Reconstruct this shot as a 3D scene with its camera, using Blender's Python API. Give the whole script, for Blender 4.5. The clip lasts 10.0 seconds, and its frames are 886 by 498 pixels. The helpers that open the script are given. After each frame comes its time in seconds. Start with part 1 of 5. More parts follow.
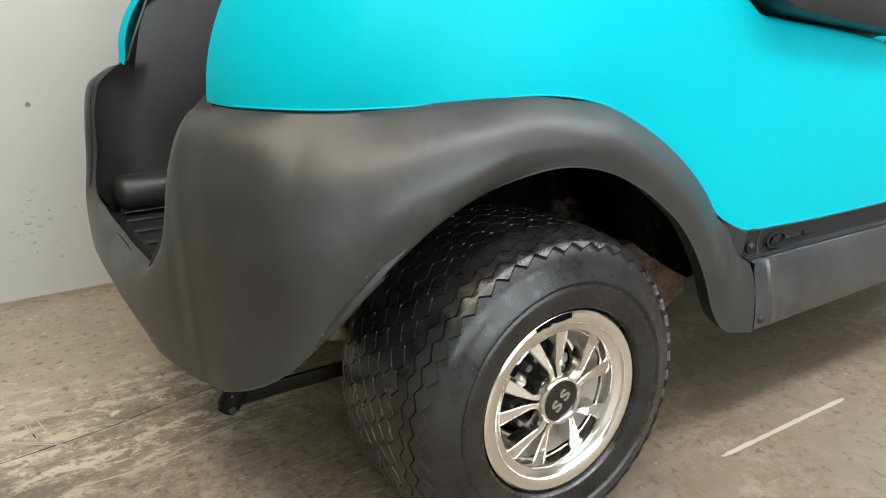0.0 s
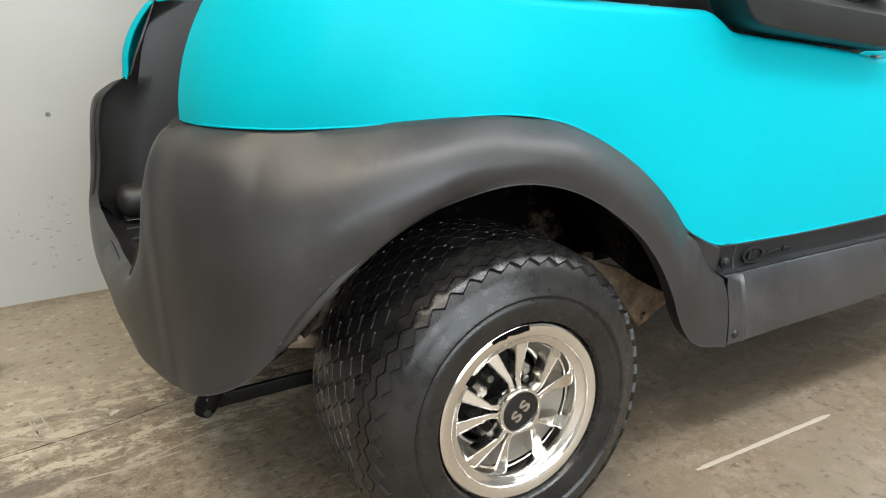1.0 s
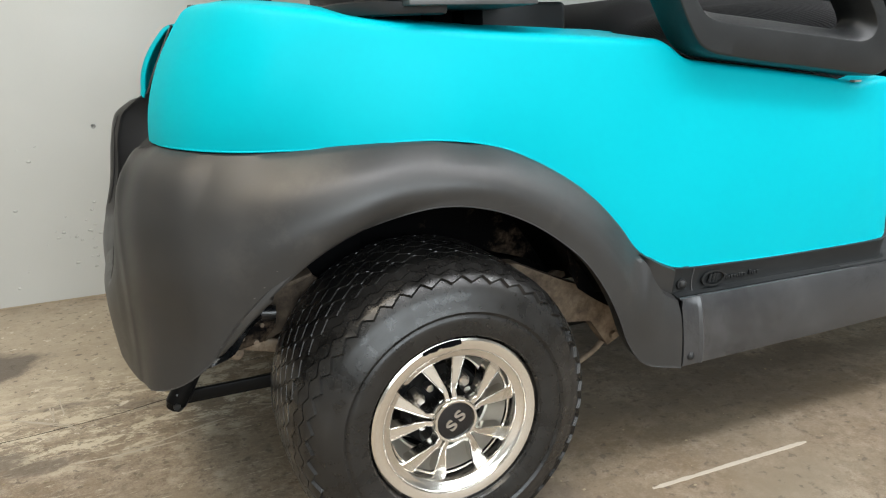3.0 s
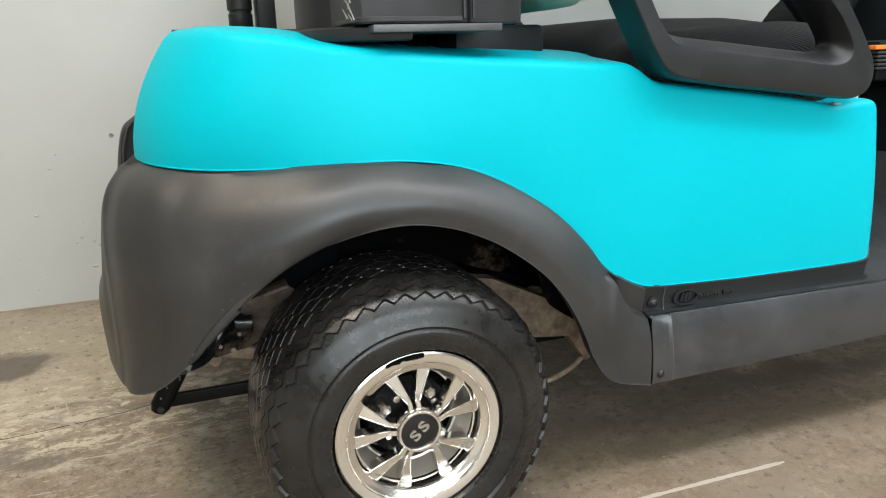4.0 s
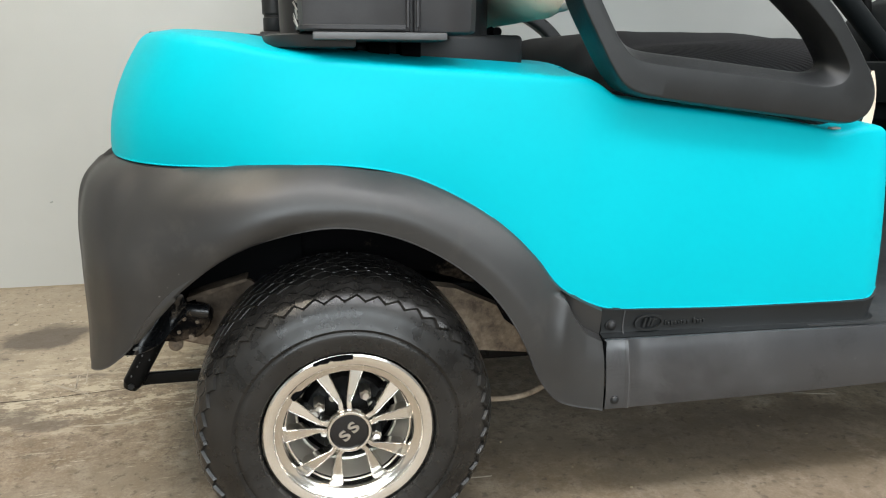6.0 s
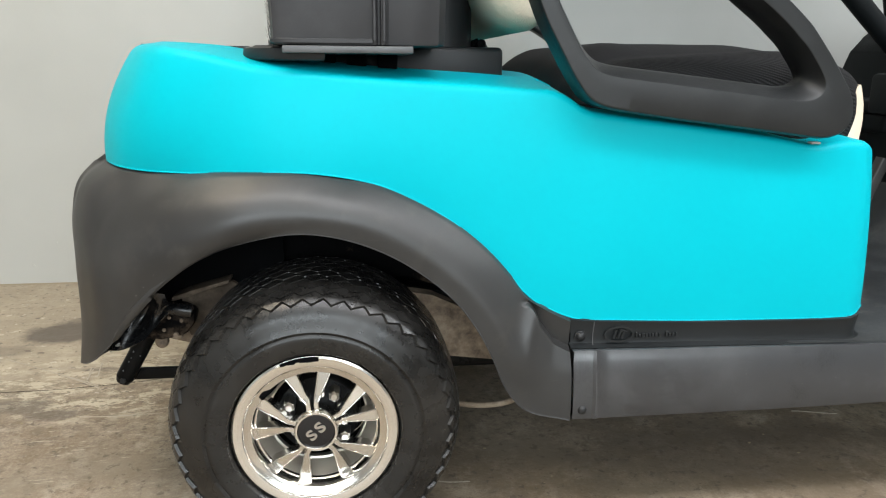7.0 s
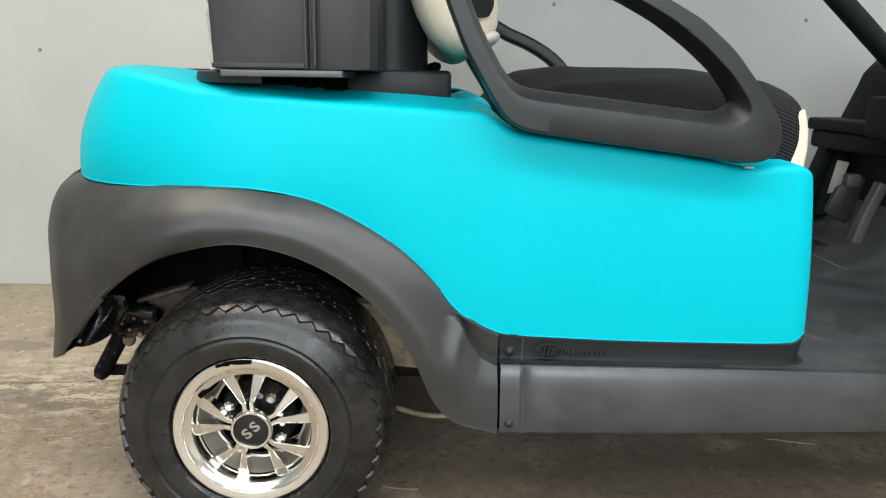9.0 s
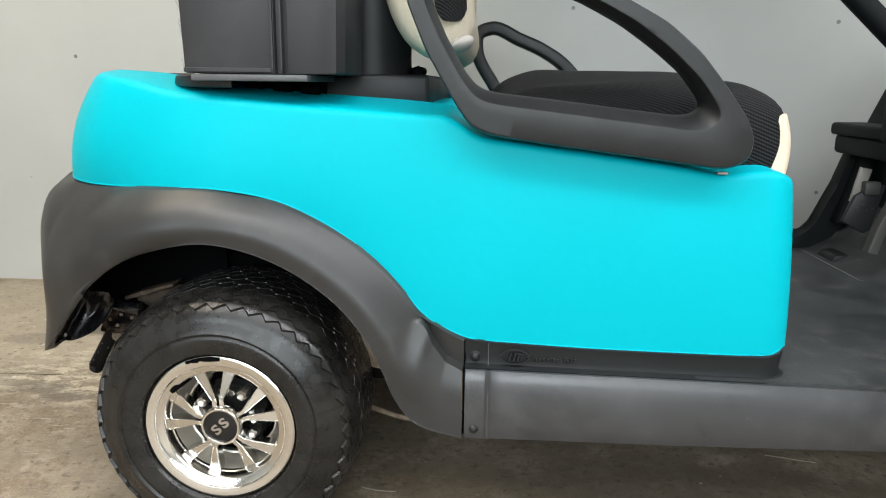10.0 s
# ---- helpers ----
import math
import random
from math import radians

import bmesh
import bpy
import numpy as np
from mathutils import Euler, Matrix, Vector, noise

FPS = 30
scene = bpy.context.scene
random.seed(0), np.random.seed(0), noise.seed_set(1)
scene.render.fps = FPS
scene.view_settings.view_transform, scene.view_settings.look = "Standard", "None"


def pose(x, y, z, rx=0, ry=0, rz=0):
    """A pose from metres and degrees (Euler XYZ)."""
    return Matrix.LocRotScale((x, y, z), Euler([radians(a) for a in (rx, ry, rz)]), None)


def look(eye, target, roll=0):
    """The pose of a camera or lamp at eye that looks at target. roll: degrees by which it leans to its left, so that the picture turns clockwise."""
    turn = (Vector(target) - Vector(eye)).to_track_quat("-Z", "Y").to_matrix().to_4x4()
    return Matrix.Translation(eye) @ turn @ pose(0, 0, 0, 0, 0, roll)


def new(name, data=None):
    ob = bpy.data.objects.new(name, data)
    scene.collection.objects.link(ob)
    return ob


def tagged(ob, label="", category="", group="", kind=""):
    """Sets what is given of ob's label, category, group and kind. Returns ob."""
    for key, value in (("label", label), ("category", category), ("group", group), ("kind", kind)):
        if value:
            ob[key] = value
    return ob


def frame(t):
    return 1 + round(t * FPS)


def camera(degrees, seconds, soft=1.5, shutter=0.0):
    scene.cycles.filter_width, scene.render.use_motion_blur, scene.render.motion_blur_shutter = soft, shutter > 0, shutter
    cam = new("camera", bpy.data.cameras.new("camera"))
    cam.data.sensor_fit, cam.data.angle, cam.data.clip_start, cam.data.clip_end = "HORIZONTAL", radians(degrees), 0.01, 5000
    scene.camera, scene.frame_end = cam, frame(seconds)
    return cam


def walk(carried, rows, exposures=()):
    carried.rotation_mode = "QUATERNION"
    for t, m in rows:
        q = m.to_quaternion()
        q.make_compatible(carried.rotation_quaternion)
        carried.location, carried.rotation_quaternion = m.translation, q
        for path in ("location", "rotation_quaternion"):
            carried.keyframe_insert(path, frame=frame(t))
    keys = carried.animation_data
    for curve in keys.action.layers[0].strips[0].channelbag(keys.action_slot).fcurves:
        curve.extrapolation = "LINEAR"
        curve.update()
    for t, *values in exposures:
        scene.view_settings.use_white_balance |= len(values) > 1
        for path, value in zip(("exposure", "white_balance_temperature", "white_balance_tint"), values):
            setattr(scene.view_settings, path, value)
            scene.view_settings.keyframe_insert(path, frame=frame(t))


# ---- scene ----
cam = camera(64.2, 10.0, soft=1.1)
PATH = [
    (0, (-0.562, -0.625, 0.695), (0.431, 1.008, 0.104), -1.6),
    (0.5, (-0.528, -0.663, 0.702), (0.427, 0.995, 0.119), -1.7),
    (1, (-0.491, -0.695, 0.713), (0.417, 0.991, 0.135), -1.8),
    (1.5, (-0.459, -0.729, 0.719), (0.404, 0.982, 0.148), -1.8),
    (2, (-0.431, -0.754, 0.723), (0.383, 0.982, 0.156), -1.8),
    (3.5, (-0.31, -0.859, 0.749), (0.375, 0.939, 0.205), -1.8),
    (4, (-0.271, -0.884, 0.759), (0.37, 0.933, 0.224), -1.6),
    (4.5, (-0.208, -0.885, 0.754), (0.385, 0.951, 0.228), -1.4),
    (5, (-0.142, -0.907, 0.753), (0.381, 0.95, 0.229), -0.9),
    (5.5, (-0.094, -0.929, 0.755), (0.349, 0.95, 0.231), -0.3),
    (7, (0.075, -0.992, 0.771), (0.306, 0.93, 0.268), 0.4),
    (7.5, (0.13, -1.004, 0.773), (0.315, 0.924, 0.271), 0.3),
    (8, (0.182, -1.024, 0.778), (0.323, 0.91, 0.288), 0.4),
    (8.5, (0.234, -1.052, 0.788), (0.325, 0.888, 0.309), 0.5),
    (9, (0.29, -1.054, 0.785), (0.329, 0.891, 0.32), 0.7),
    (9.5, (0.367, -1.058, 0.782), (0.341, 0.889, 0.329), 1.0),
    (10, (0.434, -1.052, 0.785), (0.318, 0.892, 0.331), 0.6),
]
walk(cam, [(t, look(eye, target, roll)) for t, eye, target, roll in PATH], exposures=((0.0, 0.27), (1.5, 0.23), (3.5, 0.20), (10.0, 0.21)))

# ---- world and light ----
ROOM = (-3.2, 4.4, -4.2, 1.59, 3.1)          # x0, x1, y0, y1, ceiling height
world = bpy.data.worlds.new("room_air")
world.use_nodes = True
world.node_tree.nodes["Background"].inputs[0].default_value = (0.62, 0.68, 0.75, 1)
world.node_tree.nodes["Background"].inputs[1].default_value = 0.2
scene.world = world


def area(name, eye, target, sx, sy, watts, colour):
    lamp = bpy.data.lights.new(name, "AREA")
    lamp.shape, lamp.size, lamp.size_y, lamp.energy, lamp.color = "RECTANGLE", sx, sy, watts, colour
    ob = new(name, lamp)
    ob.matrix_world = look(eye, target)
    return ob


# broad overhead fill, added; no such panel is in view
area("ceiling_light_panel", (0.4, -2.1, 3.0), (0.4, -2.0, 0), 4.4, 2.8, 82, (0.95, 0.98, 1.0))
# unseen ceiling strips, placed from the highlights and the left-hand brightness
area("ceiling_light_strip", (-1.3, -0.4, 3.0), (-1.3, -0.4, 0), 0.7, 2.4, 54, (1.0, 0.86, 0.66))
area("ceiling_light_strip", (1.1, -1.15, 3.0), (1.1, -1.15, 0), 3.8, 0.4, 80, (0.96, 0.96, 1.0))
area("ceiling_light_strip", (3.3, -0.6, 3.0), (2.6, -0.5, 0), 0.6, 3.0, 95, (0.93, 0.97, 1.0))
# large cool fill added in front of the cart, no opening known there
area("daylight_door", (0.1, -4.1, 1.35), (0.1, 0, 0.5), 4.4, 2.5, 222, (0.86, 0.95, 1.0))

# ---- materials ----


def material(name, colour, rough=0.5, metal=0.0, spec=0.5):
    m = bpy.data.materials.new(name)
    m.use_nodes = True
    p = m.node_tree.nodes["Principled BSDF"]
    p.inputs["Base Color"].default_value = (*colour, 1)
    p.inputs["Roughness"].default_value = rough
    p.inputs["Metallic"].default_value = metal
    p.inputs["Specular IOR Level"].default_value = spec
    return m


class Nodes:
    """Short spelling for building a node tree."""

    def __init__(self, m):
        self.t = m.node_tree
        self.p = self.t.nodes["Principled BSDF"]
        self.co = self.t.nodes.new("ShaderNodeTexCoord").outputs["Object"]

    def put(self, a, b):
        self.t.links.new(a, b)

    def noise(self, scale, detail=4.0, rough=0.6, stretch=None, vec=None):
        n = self.t.nodes.new("ShaderNodeTexNoise")
        n.inputs["Scale"].default_value, n.inputs["Detail"].default_value, n.inputs["Roughness"].default_value = scale, detail, rough
        v = vec or self.co
        if stretch:
            mp = self.t.nodes.new("ShaderNodeMapping")
            mp.inputs["Scale"].default_value = stretch
            self.put(v, mp.inputs[0])
            v = mp.outputs[0]
        self.put(v, n.inputs["Vector"])
        return n.outputs["Fac"]

    def ramp(self, fac, *stops):
        r = self.t.nodes.new("ShaderNodeValToRGB")
        e = r.color_ramp.elements
        while len(e) < len(stops):
            e.new(0.5)
        for el, (pos, c) in zip(e, stops):
            el.position = pos
            el.color = (*c, 1) if len(c) == 3 else c
        self.put(fac, r.inputs[0])
        return r.outputs[0]

    def grey(self, fac, a, b, lo=0.0, hi=1.0):
        r = self.t.nodes.new("ShaderNodeMapRange")
        for k, v in enumerate((a, b, lo, hi)):
            r.inputs[k + 1].default_value = v
        self.put(fac, r.inputs[0])
        return r.outputs[0]

    def mix(self, fac, a, b, mode="MIX"):
        n = self.t.nodes.new("ShaderNodeMix")
        n.data_type, n.blend_type = "RGBA", mode
        for k, v in ((0, fac), (6, a), (7, b)):
            if isinstance(v, (int, float)):
                n.inputs[k].default_value = v
            elif isinstance(v, tuple):
                n.inputs[k].default_value = (*v, 1)
            else:
                self.put(v, n.inputs[k])
        return n.outputs[2]

    def math(self, op, a, b=0.0):
        n = self.t.nodes.new("ShaderNodeMath")
        n.operation = op
        for k, v in enumerate((a, b)):
            if isinstance(v, (int, float)):
                n.inputs[k].default_value = v
            else:
                self.put(v, n.inputs[k])
        return n.outputs[0]

    def bump(self, height, strength=0.2, distance=0.002):
        b = self.t.nodes.new("ShaderNodeBump")
        b.inputs["Strength"].default_value, b.inputs["Distance"].default_value = strength, distance
        self.put(height, b.inputs["Height"])
        self.put(b.outputs[0], self.p.inputs["Normal"])

    def spot(self, x, y, rx, ry, wobble=None):
        """1 inside an ellipse on the ground, falling to 0 at its rim."""
        s = self.t.nodes.new("ShaderNodeSeparateXYZ")
        self.put(self.co, s.inputs[0])
        dx = self.math("DIVIDE", self.math("SUBTRACT", s.outputs[0], x), rx)
        dy = self.math("DIVIDE", self.math("SUBTRACT", s.outputs[1], y), ry)
        d = self.math("SQRT", self.math("ADD", self.math("MULTIPLY", dx, dx), self.math("MULTIPLY", dy, dy)))
        if wobble is not None:
            d = self.math("ADD", d, self.math("MULTIPLY", self.math("SUBTRACT", wobble, 0.5), 1.6))
        return self.grey(d, 1.1, 0.7)


def plastic(name, colour, rough, grain, blotch=0.08, relief=0.15, fade=1.35):
    m = material(name, colour, rough)
    n = Nodes(m)
    big, fine = n.noise(5.0, 3), n.noise(grain, 2)
    light = tuple(min(1.0, c * fade) for c in colour)
    n.put(n.ramp(big, (0.35, colour), (0.7, light)), n.p.inputs["Base Color"])
    n.put(n.math("ADD", n.grey(big, 0.3, 0.7, rough - blotch, rough + blotch), n.grey(fine, 0.3, 0.7, -0.04, 0.04)), n.p.inputs["Roughness"])
    n.bump(fine, relief, 0.0006)
    return m


TURQUOISE = plastic("turquoise_plastic", (0.0, 0.362, 0.430), 0.44, 900, 0.05, 0.05, 1.03)
TURQUOISE.node_tree.nodes["Principled BSDF"].inputs["Specular IOR Level"].default_value = 0.08
FENDER = plastic("textured_black_plastic", (0.0184, 0.0182, 0.0179), 0.41, 1400, 0.07, 0.25, 1.5)
FENDER.node_tree.nodes["Principled BSDF"].inputs["Specular IOR Level"].default_value = 0.5
ARM = plastic("grained_arm_plastic", (0.0105, 0.0113, 0.0118), 0.40, 1600, 0.05, 0.3, 1.25)
DASH = plastic("matt_black_dash_plastic", (0.0022, 0.0036, 0.0041), 0.6, 500, 0.05, 0.2, 1.4)
DASH.node_tree.nodes["Principled BSDF"].inputs["Specular IOR Level"].default_value = 0.2
ARM.node_tree.nodes["Principled BSDF"].inputs["Specular IOR Level"].default_value = 0.36
FOLD = plastic("grey_cream_fabric", (0.34, 0.32, 0.29), 0.7, 400, 0.05, 0.3, 1.3)
SKIRT = plastic("grey_black_plastic", (0.0245, 0.025, 0.0268), 0.31, 1200, 0.07, 0.2, 1.3)
SKIRT.node_tree.nodes["Principled BSDF"].inputs["Specular IOR Level"].default_value = 0.7
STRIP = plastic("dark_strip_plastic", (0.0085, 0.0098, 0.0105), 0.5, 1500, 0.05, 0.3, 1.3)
DARK = plastic("dark_moulded_plastic", (0.012, 0.0125, 0.0132), 0.45, 700, 0.06, 0.15, 1.4)
# fender plastic made darker, painting in the shade of the enclosed well
WELL = plastic("shade_darkened_well_plastic", (0.0145, 0.014, 0.0135), 0.42, 1200, 0.07, 0.2, 1.4)
# base sunk almost to black to carry the shade inside the arches
LINER = plastic("near_black_shade_plastic", (0.0015, 0.0016, 0.0018), 0.6, 60, 0.12, 0.4, 2.5)
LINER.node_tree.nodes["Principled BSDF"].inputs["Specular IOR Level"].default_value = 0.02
BOX = plastic("cooler_plastic", (0.0235, 0.0232, 0.0245), 0.5, 500, 0.06, 0.1, 1.25)
BOX.node_tree.nodes["Principled BSDF"].inputs["Specular IOR Level"].default_value = 0.3
DARK.node_tree.nodes["Principled BSDF"].inputs["Specular IOR Level"].default_value = 0.3
MAT = plastic("floor_mat_rubber", (0.016, 0.0178, 0.0186), 0.5, 220, 0.12, 0.6, 2.2)
CREAM = plastic("cream_vinyl", (0.60, 0.50, 0.385), 0.5, 300, 0.05, 0.1, 1.1)
LABEL = plastic("pale_label", (0.26, 0.25, 0.23), 0.5, 200, 0.05, 0.1, 1.3)
ORANGE = material("orange_plastic", (0.7, 0.2, 0.03), 0.4)
WHITE = plastic("white_welt", (0.75, 0.72, 0.66), 0.5, 200, 0.05, 0.05, 1.1)
PEDAL = plastic("worn_pedal_rubber", (0.026, 0.025, 0.0235), 0.55, 300, 0.1, 0.3, 1.8)
BLACK_PAINT = plastic("chipped_black_steel", (0.0035, 0.0035, 0.0035), 0.36, 90, 0.1, 0.5, 2.2)
BLACK_PAINT.node_tree.nodes["Principled BSDF"].inputs["Specular IOR Level"].default_value = 0.10
CAP = material("gloss_black_cap", (0.006, 0.006, 0.007), 0.18)
STEEL = material("lug_steel", (0.55, 0.53, 0.5), 0.28, 1.0)


def scuff(m, colour, amount, scale=14, lo=0.50, hi=0.64):
    """Dusty smears and fine scratches over a plastic's colour."""
    n = Nodes(m)
    link = n.p.inputs["Base Color"].links[0]
    smear = n.math("MULTIPLY", n.grey(n.noise(scale, 8, 0.72), lo, hi), n.grey(n.noise(3.5, 3, 0.5), 0.38, 0.60))
    lines = n.math("MULTIPLY", n.grey(n.noise(90, 4, 0.7, (0.25, 1.0, 2.0)), 0.64, 0.72), 0.7)
    n.put(n.mix(n.math("MULTIPLY", n.math("MAXIMUM", smear, lines), amount), link.from_socket, colour), n.p.inputs["Base Color"])


scuff(FENDER, (0.050, 0.046, 0.042), 0.45)
scuff(SKIRT, (0.062, 0.062, 0.064), 0.5, 10)
scuff(ARM, (0.030, 0.031, 0.032), 0.3)
scuff(MAT, (0.075, 0.073, 0.068), 0.6, 18)
scuff(BOX, (0.045, 0.046, 0.048), 0.3)


def rubber():
    m = material("tyre_rubber", (0.018, 0.018, 0.019), 0.4)
    n = Nodes(m)
    big, fine = n.noise(14, 5), n.noise(500, 2)
    n.put(n.ramp(big, (0.35, (0.006, 0.0058, 0.0055)), (0.7, (0.016, 0.0152, 0.0142))), n.p.inputs["Base Color"])
    n.p.inputs["Specular IOR Level"].default_value = 0.42
    n.put(n.math("ADD", n.grey(big, 0.3, 0.7, 0.22, 0.38), n.grey(n.noise(60, 5), 0.35, 0.65, -0.07, 0.07)), n.p.inputs["Roughness"])
    n.bump(fine, 0.12, 0.0006)
    return m


def grime():
    # base blackened for the shade in the wheel arch, tan dust laid over it
    m = material("shade_black_grimy_housing", (0.008, 0.008, 0.008), 0.5)
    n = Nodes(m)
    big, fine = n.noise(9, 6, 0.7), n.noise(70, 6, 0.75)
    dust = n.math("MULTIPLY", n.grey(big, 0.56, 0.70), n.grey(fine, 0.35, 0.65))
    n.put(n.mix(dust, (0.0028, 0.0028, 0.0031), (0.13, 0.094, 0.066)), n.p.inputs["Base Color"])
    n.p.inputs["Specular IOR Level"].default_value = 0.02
    n.put(n.grey(dust, 0.0, 0.6, 0.35, 0.85), n.p.inputs["Roughness"])
    n.bump(fine, 0.4, 0.002)
    return m


def chrome():
    m = material("worn_chrome", (0.76, 0.735, 0.69), 0.1, 1.0)
    n = Nodes(m)
    w = n.noise(40, 4)
    n.put(n.grey(w, 0.4, 0.8, 0.15, 0.25), n.p.inputs["Roughness"])
    return m


def rusty():
    m = material("dusty_rusty_steel", (0.2, 0.15, 0.1), 0.85)
    n = Nodes(m)
    n.put(n.ramp(n.noise(22, 8, 0.7), (0.3, (0.05, 0.036, 0.026)), (0.5, (0.22, 0.165, 0.115)), (0.72, (0.40, 0.33, 0.25))), n.p.inputs["Base Color"])
    n.bump(n.noise(120, 5), 0.5, 0.002)
    return m


def dull_tan():
    m = material("dull_tan_steel", (0.1, 0.08, 0.06), 0.8)
    n = Nodes(m)
    n.put(n.ramp(n.noise(26, 8, 0.7), (0.3, (0.022, 0.017, 0.013)), (0.55, (0.085, 0.065, 0.048)), (0.75, (0.15, 0.12, 0.09))), n.p.inputs["Base Color"])
    n.p.inputs["Specular IOR Level"].default_value = 0.15
    n.bump(n.noise(120, 5), 0.5, 0.002)
    return m


def mesh_cloth():
    m = material("black_spacer_mesh", (0.012, 0.012, 0.013), 0.75)
    n = Nodes(m)
    s = n.t.nodes.new("ShaderNodeSeparateXYZ")
    n.put(n.co, s.inputs[0])

    def ribs(a, b, c, period):
        f = 2 * math.pi / period
        ph = n.math("ADD", n.math("ADD", n.math("MULTIPLY", s.outputs[0], a * f), n.math("MULTIPLY", s.outputs[1], b * f)), n.math("MULTIPLY", s.outputs[2], c * f))
        return n.grey(n.math("SINE", ph), -1.0, 1.0)
    net = n.math("MULTIPLY", ribs(0.30, 0.62, 0.72, 0.0042), n.grey(ribs(0.9, -0.3, 0.1, 0.0036), 0.0, 1.0, 0.6, 1.0))
    n.put(n.ramp(net, (0.25, (0.0015, 0.0015, 0.0017)), (0.8, (0.020, 0.0205, 0.022))), n.p.inputs["Base Color"])
    n.bump(net, 0.5, 0.002)
    return m


def mesh_cream():
    m = material("cream_mesh_cloth", (0.6, 0.55, 0.45), 0.8)
    n = Nodes(m)
    v = n.t.nodes.new("ShaderNodeTexVoronoi")
    v.inputs["Scale"].default_value = 380
    n.put(n.co, v.inputs["Vector"])
    n.put(n.ramp(v.outputs["Distance"], (0.08, (0.34, 0.30, 0.22)), (0.4, (0.56, 0.50, 0.39))), n.p.inputs["Base Color"])
    n.bump(v.outputs["Distance"], 0.4, 0.002)
    return m


GRIME, TAN = grime(), dull_tan()
DULL_CHROME = material("satin_chrome", (0.86, 0.82, 0.75), 0.42, 1.0)
RUBBER, CHROME, RUST, CLOTH, CREAM_MESH = rubber(), chrome(), rusty(), mesh_cloth(), mesh_cream()


def concrete():
    m = material("stained_concrete", (0.26, 0.22, 0.18), 0.6)
    n = Nodes(m)
    big, mid, fine = n.noise(1.6, 5, 0.65), n.noise(9, 8, 0.72), n.noise(110, 6, 0.7)
    mottle, ragged = n.noise(34, 8, 0.75), n.noise(15, 9, 0.78, (0.8, 1.6, 1))
    base = n.ramp(mid, (0.28, (0.17, 0.13, 0.088)), (0.5, (0.29, 0.235, 0.168)), (0.75, (0.38, 0.32, 0.24)))
    base = n.mix(n.grey(big, 0.42, 0.62), base, (0.27, 0.215, 0.16))
    base = n.mix(1.0, base, n.ramp(mottle, (0.32, (0.36, 0.33, 0.29)), (0.50, (1, 1, 1)), (0.72, (1.0, 1.0, 1.0))), "MULTIPLY")
    brown = n.math("MULTIPLY", n.grey(n.noise(11, 8, 0.7), 0.44, 0.56), n.grey(n.noise(3.2, 3, 0.5), 0.40, 0.54))
    base = n.mix(n.math("MULTIPLY", brown, 0.75), base, (0.165, 0.115, 0.066))
    base = n.mix(n.grey(n.noise(24, 7, 0.68), 0.50, 0.60, 0.0, 0.65), base, (0.15, 0.115, 0.082))
    base = n.mix(n.grey(n.noise(17, 9, 0.75), 0.54, 0.62, 0.0, 0.45), base, (0.46, 0.41, 0.33))
    base = n.mix(n.grey(fine, 0.48, 0.68, 0.0, 0.5), base, (0.42, 0.36, 0.28))
    base = n.mix(n.grey(n.noise(230, 4, 0.7), 0.50, 0.66, 0.0, 0.5), base, (0.13, 0.10, 0.07))
    base = n.mix(n.grey(n.noise(5.5, 7, 0.62), 0.46, 0.64, 0.0, 0.65), base, (0.165, 0.130, 0.088))
    base = n.mix(n.grey(n.noise(2.6, 4, 0.6), 0.50, 0.66, 0.0, 0.5), base, (0.27, 0.235, 0.18))
    # worn remains of pale paint, ragged at their edges
    paint = n.math("MULTIPLY", n.grey(ragged, 0.50, 0.55), n.spot(-0.50, 0.74, 0.46, 0.24, mid))
    base = n.mix(n.math("MULTIPLY", paint, 0.75), base, (0.56, 0.50, 0.385))
    thin = n.math("MULTIPLY", n.grey(n.noise(40, 6, 0.7, (0.35, 2.4, 1)), 0.60, 0.65), n.spot(-0.55, 0.75, 0.9, 0.7, big))
    base = n.mix(n.math("MULTIPLY", thin, 0.45), base, (0.64, 0.59, 0.48))
    flecks = n.math("MULTIPLY", n.grey(n.noise(26, 6, 0.7), 0.60, 0.64), n.spot(-0.6, 1.05, 0.7, 0.55, big))
    base = n.mix(n.math("MULTIPLY", flecks, 0.75), base, (0.68, 0.63, 0.54))
    # a paler stretch by the wall, and browner ground beside the cart
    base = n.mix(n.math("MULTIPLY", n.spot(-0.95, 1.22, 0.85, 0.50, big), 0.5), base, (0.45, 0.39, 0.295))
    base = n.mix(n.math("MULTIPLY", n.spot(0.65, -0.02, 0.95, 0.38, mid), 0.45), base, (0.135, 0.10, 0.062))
    # oil stains, plus darker patches under the cart and at its near wheel
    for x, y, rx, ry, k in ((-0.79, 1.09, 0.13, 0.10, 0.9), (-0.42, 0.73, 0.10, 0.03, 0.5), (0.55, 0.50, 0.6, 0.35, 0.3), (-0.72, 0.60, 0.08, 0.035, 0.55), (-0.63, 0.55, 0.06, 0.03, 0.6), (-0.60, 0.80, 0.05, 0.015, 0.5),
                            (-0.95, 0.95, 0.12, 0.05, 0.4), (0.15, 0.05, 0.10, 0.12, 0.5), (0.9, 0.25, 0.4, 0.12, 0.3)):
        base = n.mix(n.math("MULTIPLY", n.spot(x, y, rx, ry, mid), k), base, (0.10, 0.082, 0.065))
    specks = n.grey(n.noise(48, 5, 0.6), 0.59, 0.64)
    base = n.mix(n.math("MULTIPLY", specks, 0.6), base, (0.08, 0.06, 0.045))
    n.put(base, n.p.inputs["Base Color"])
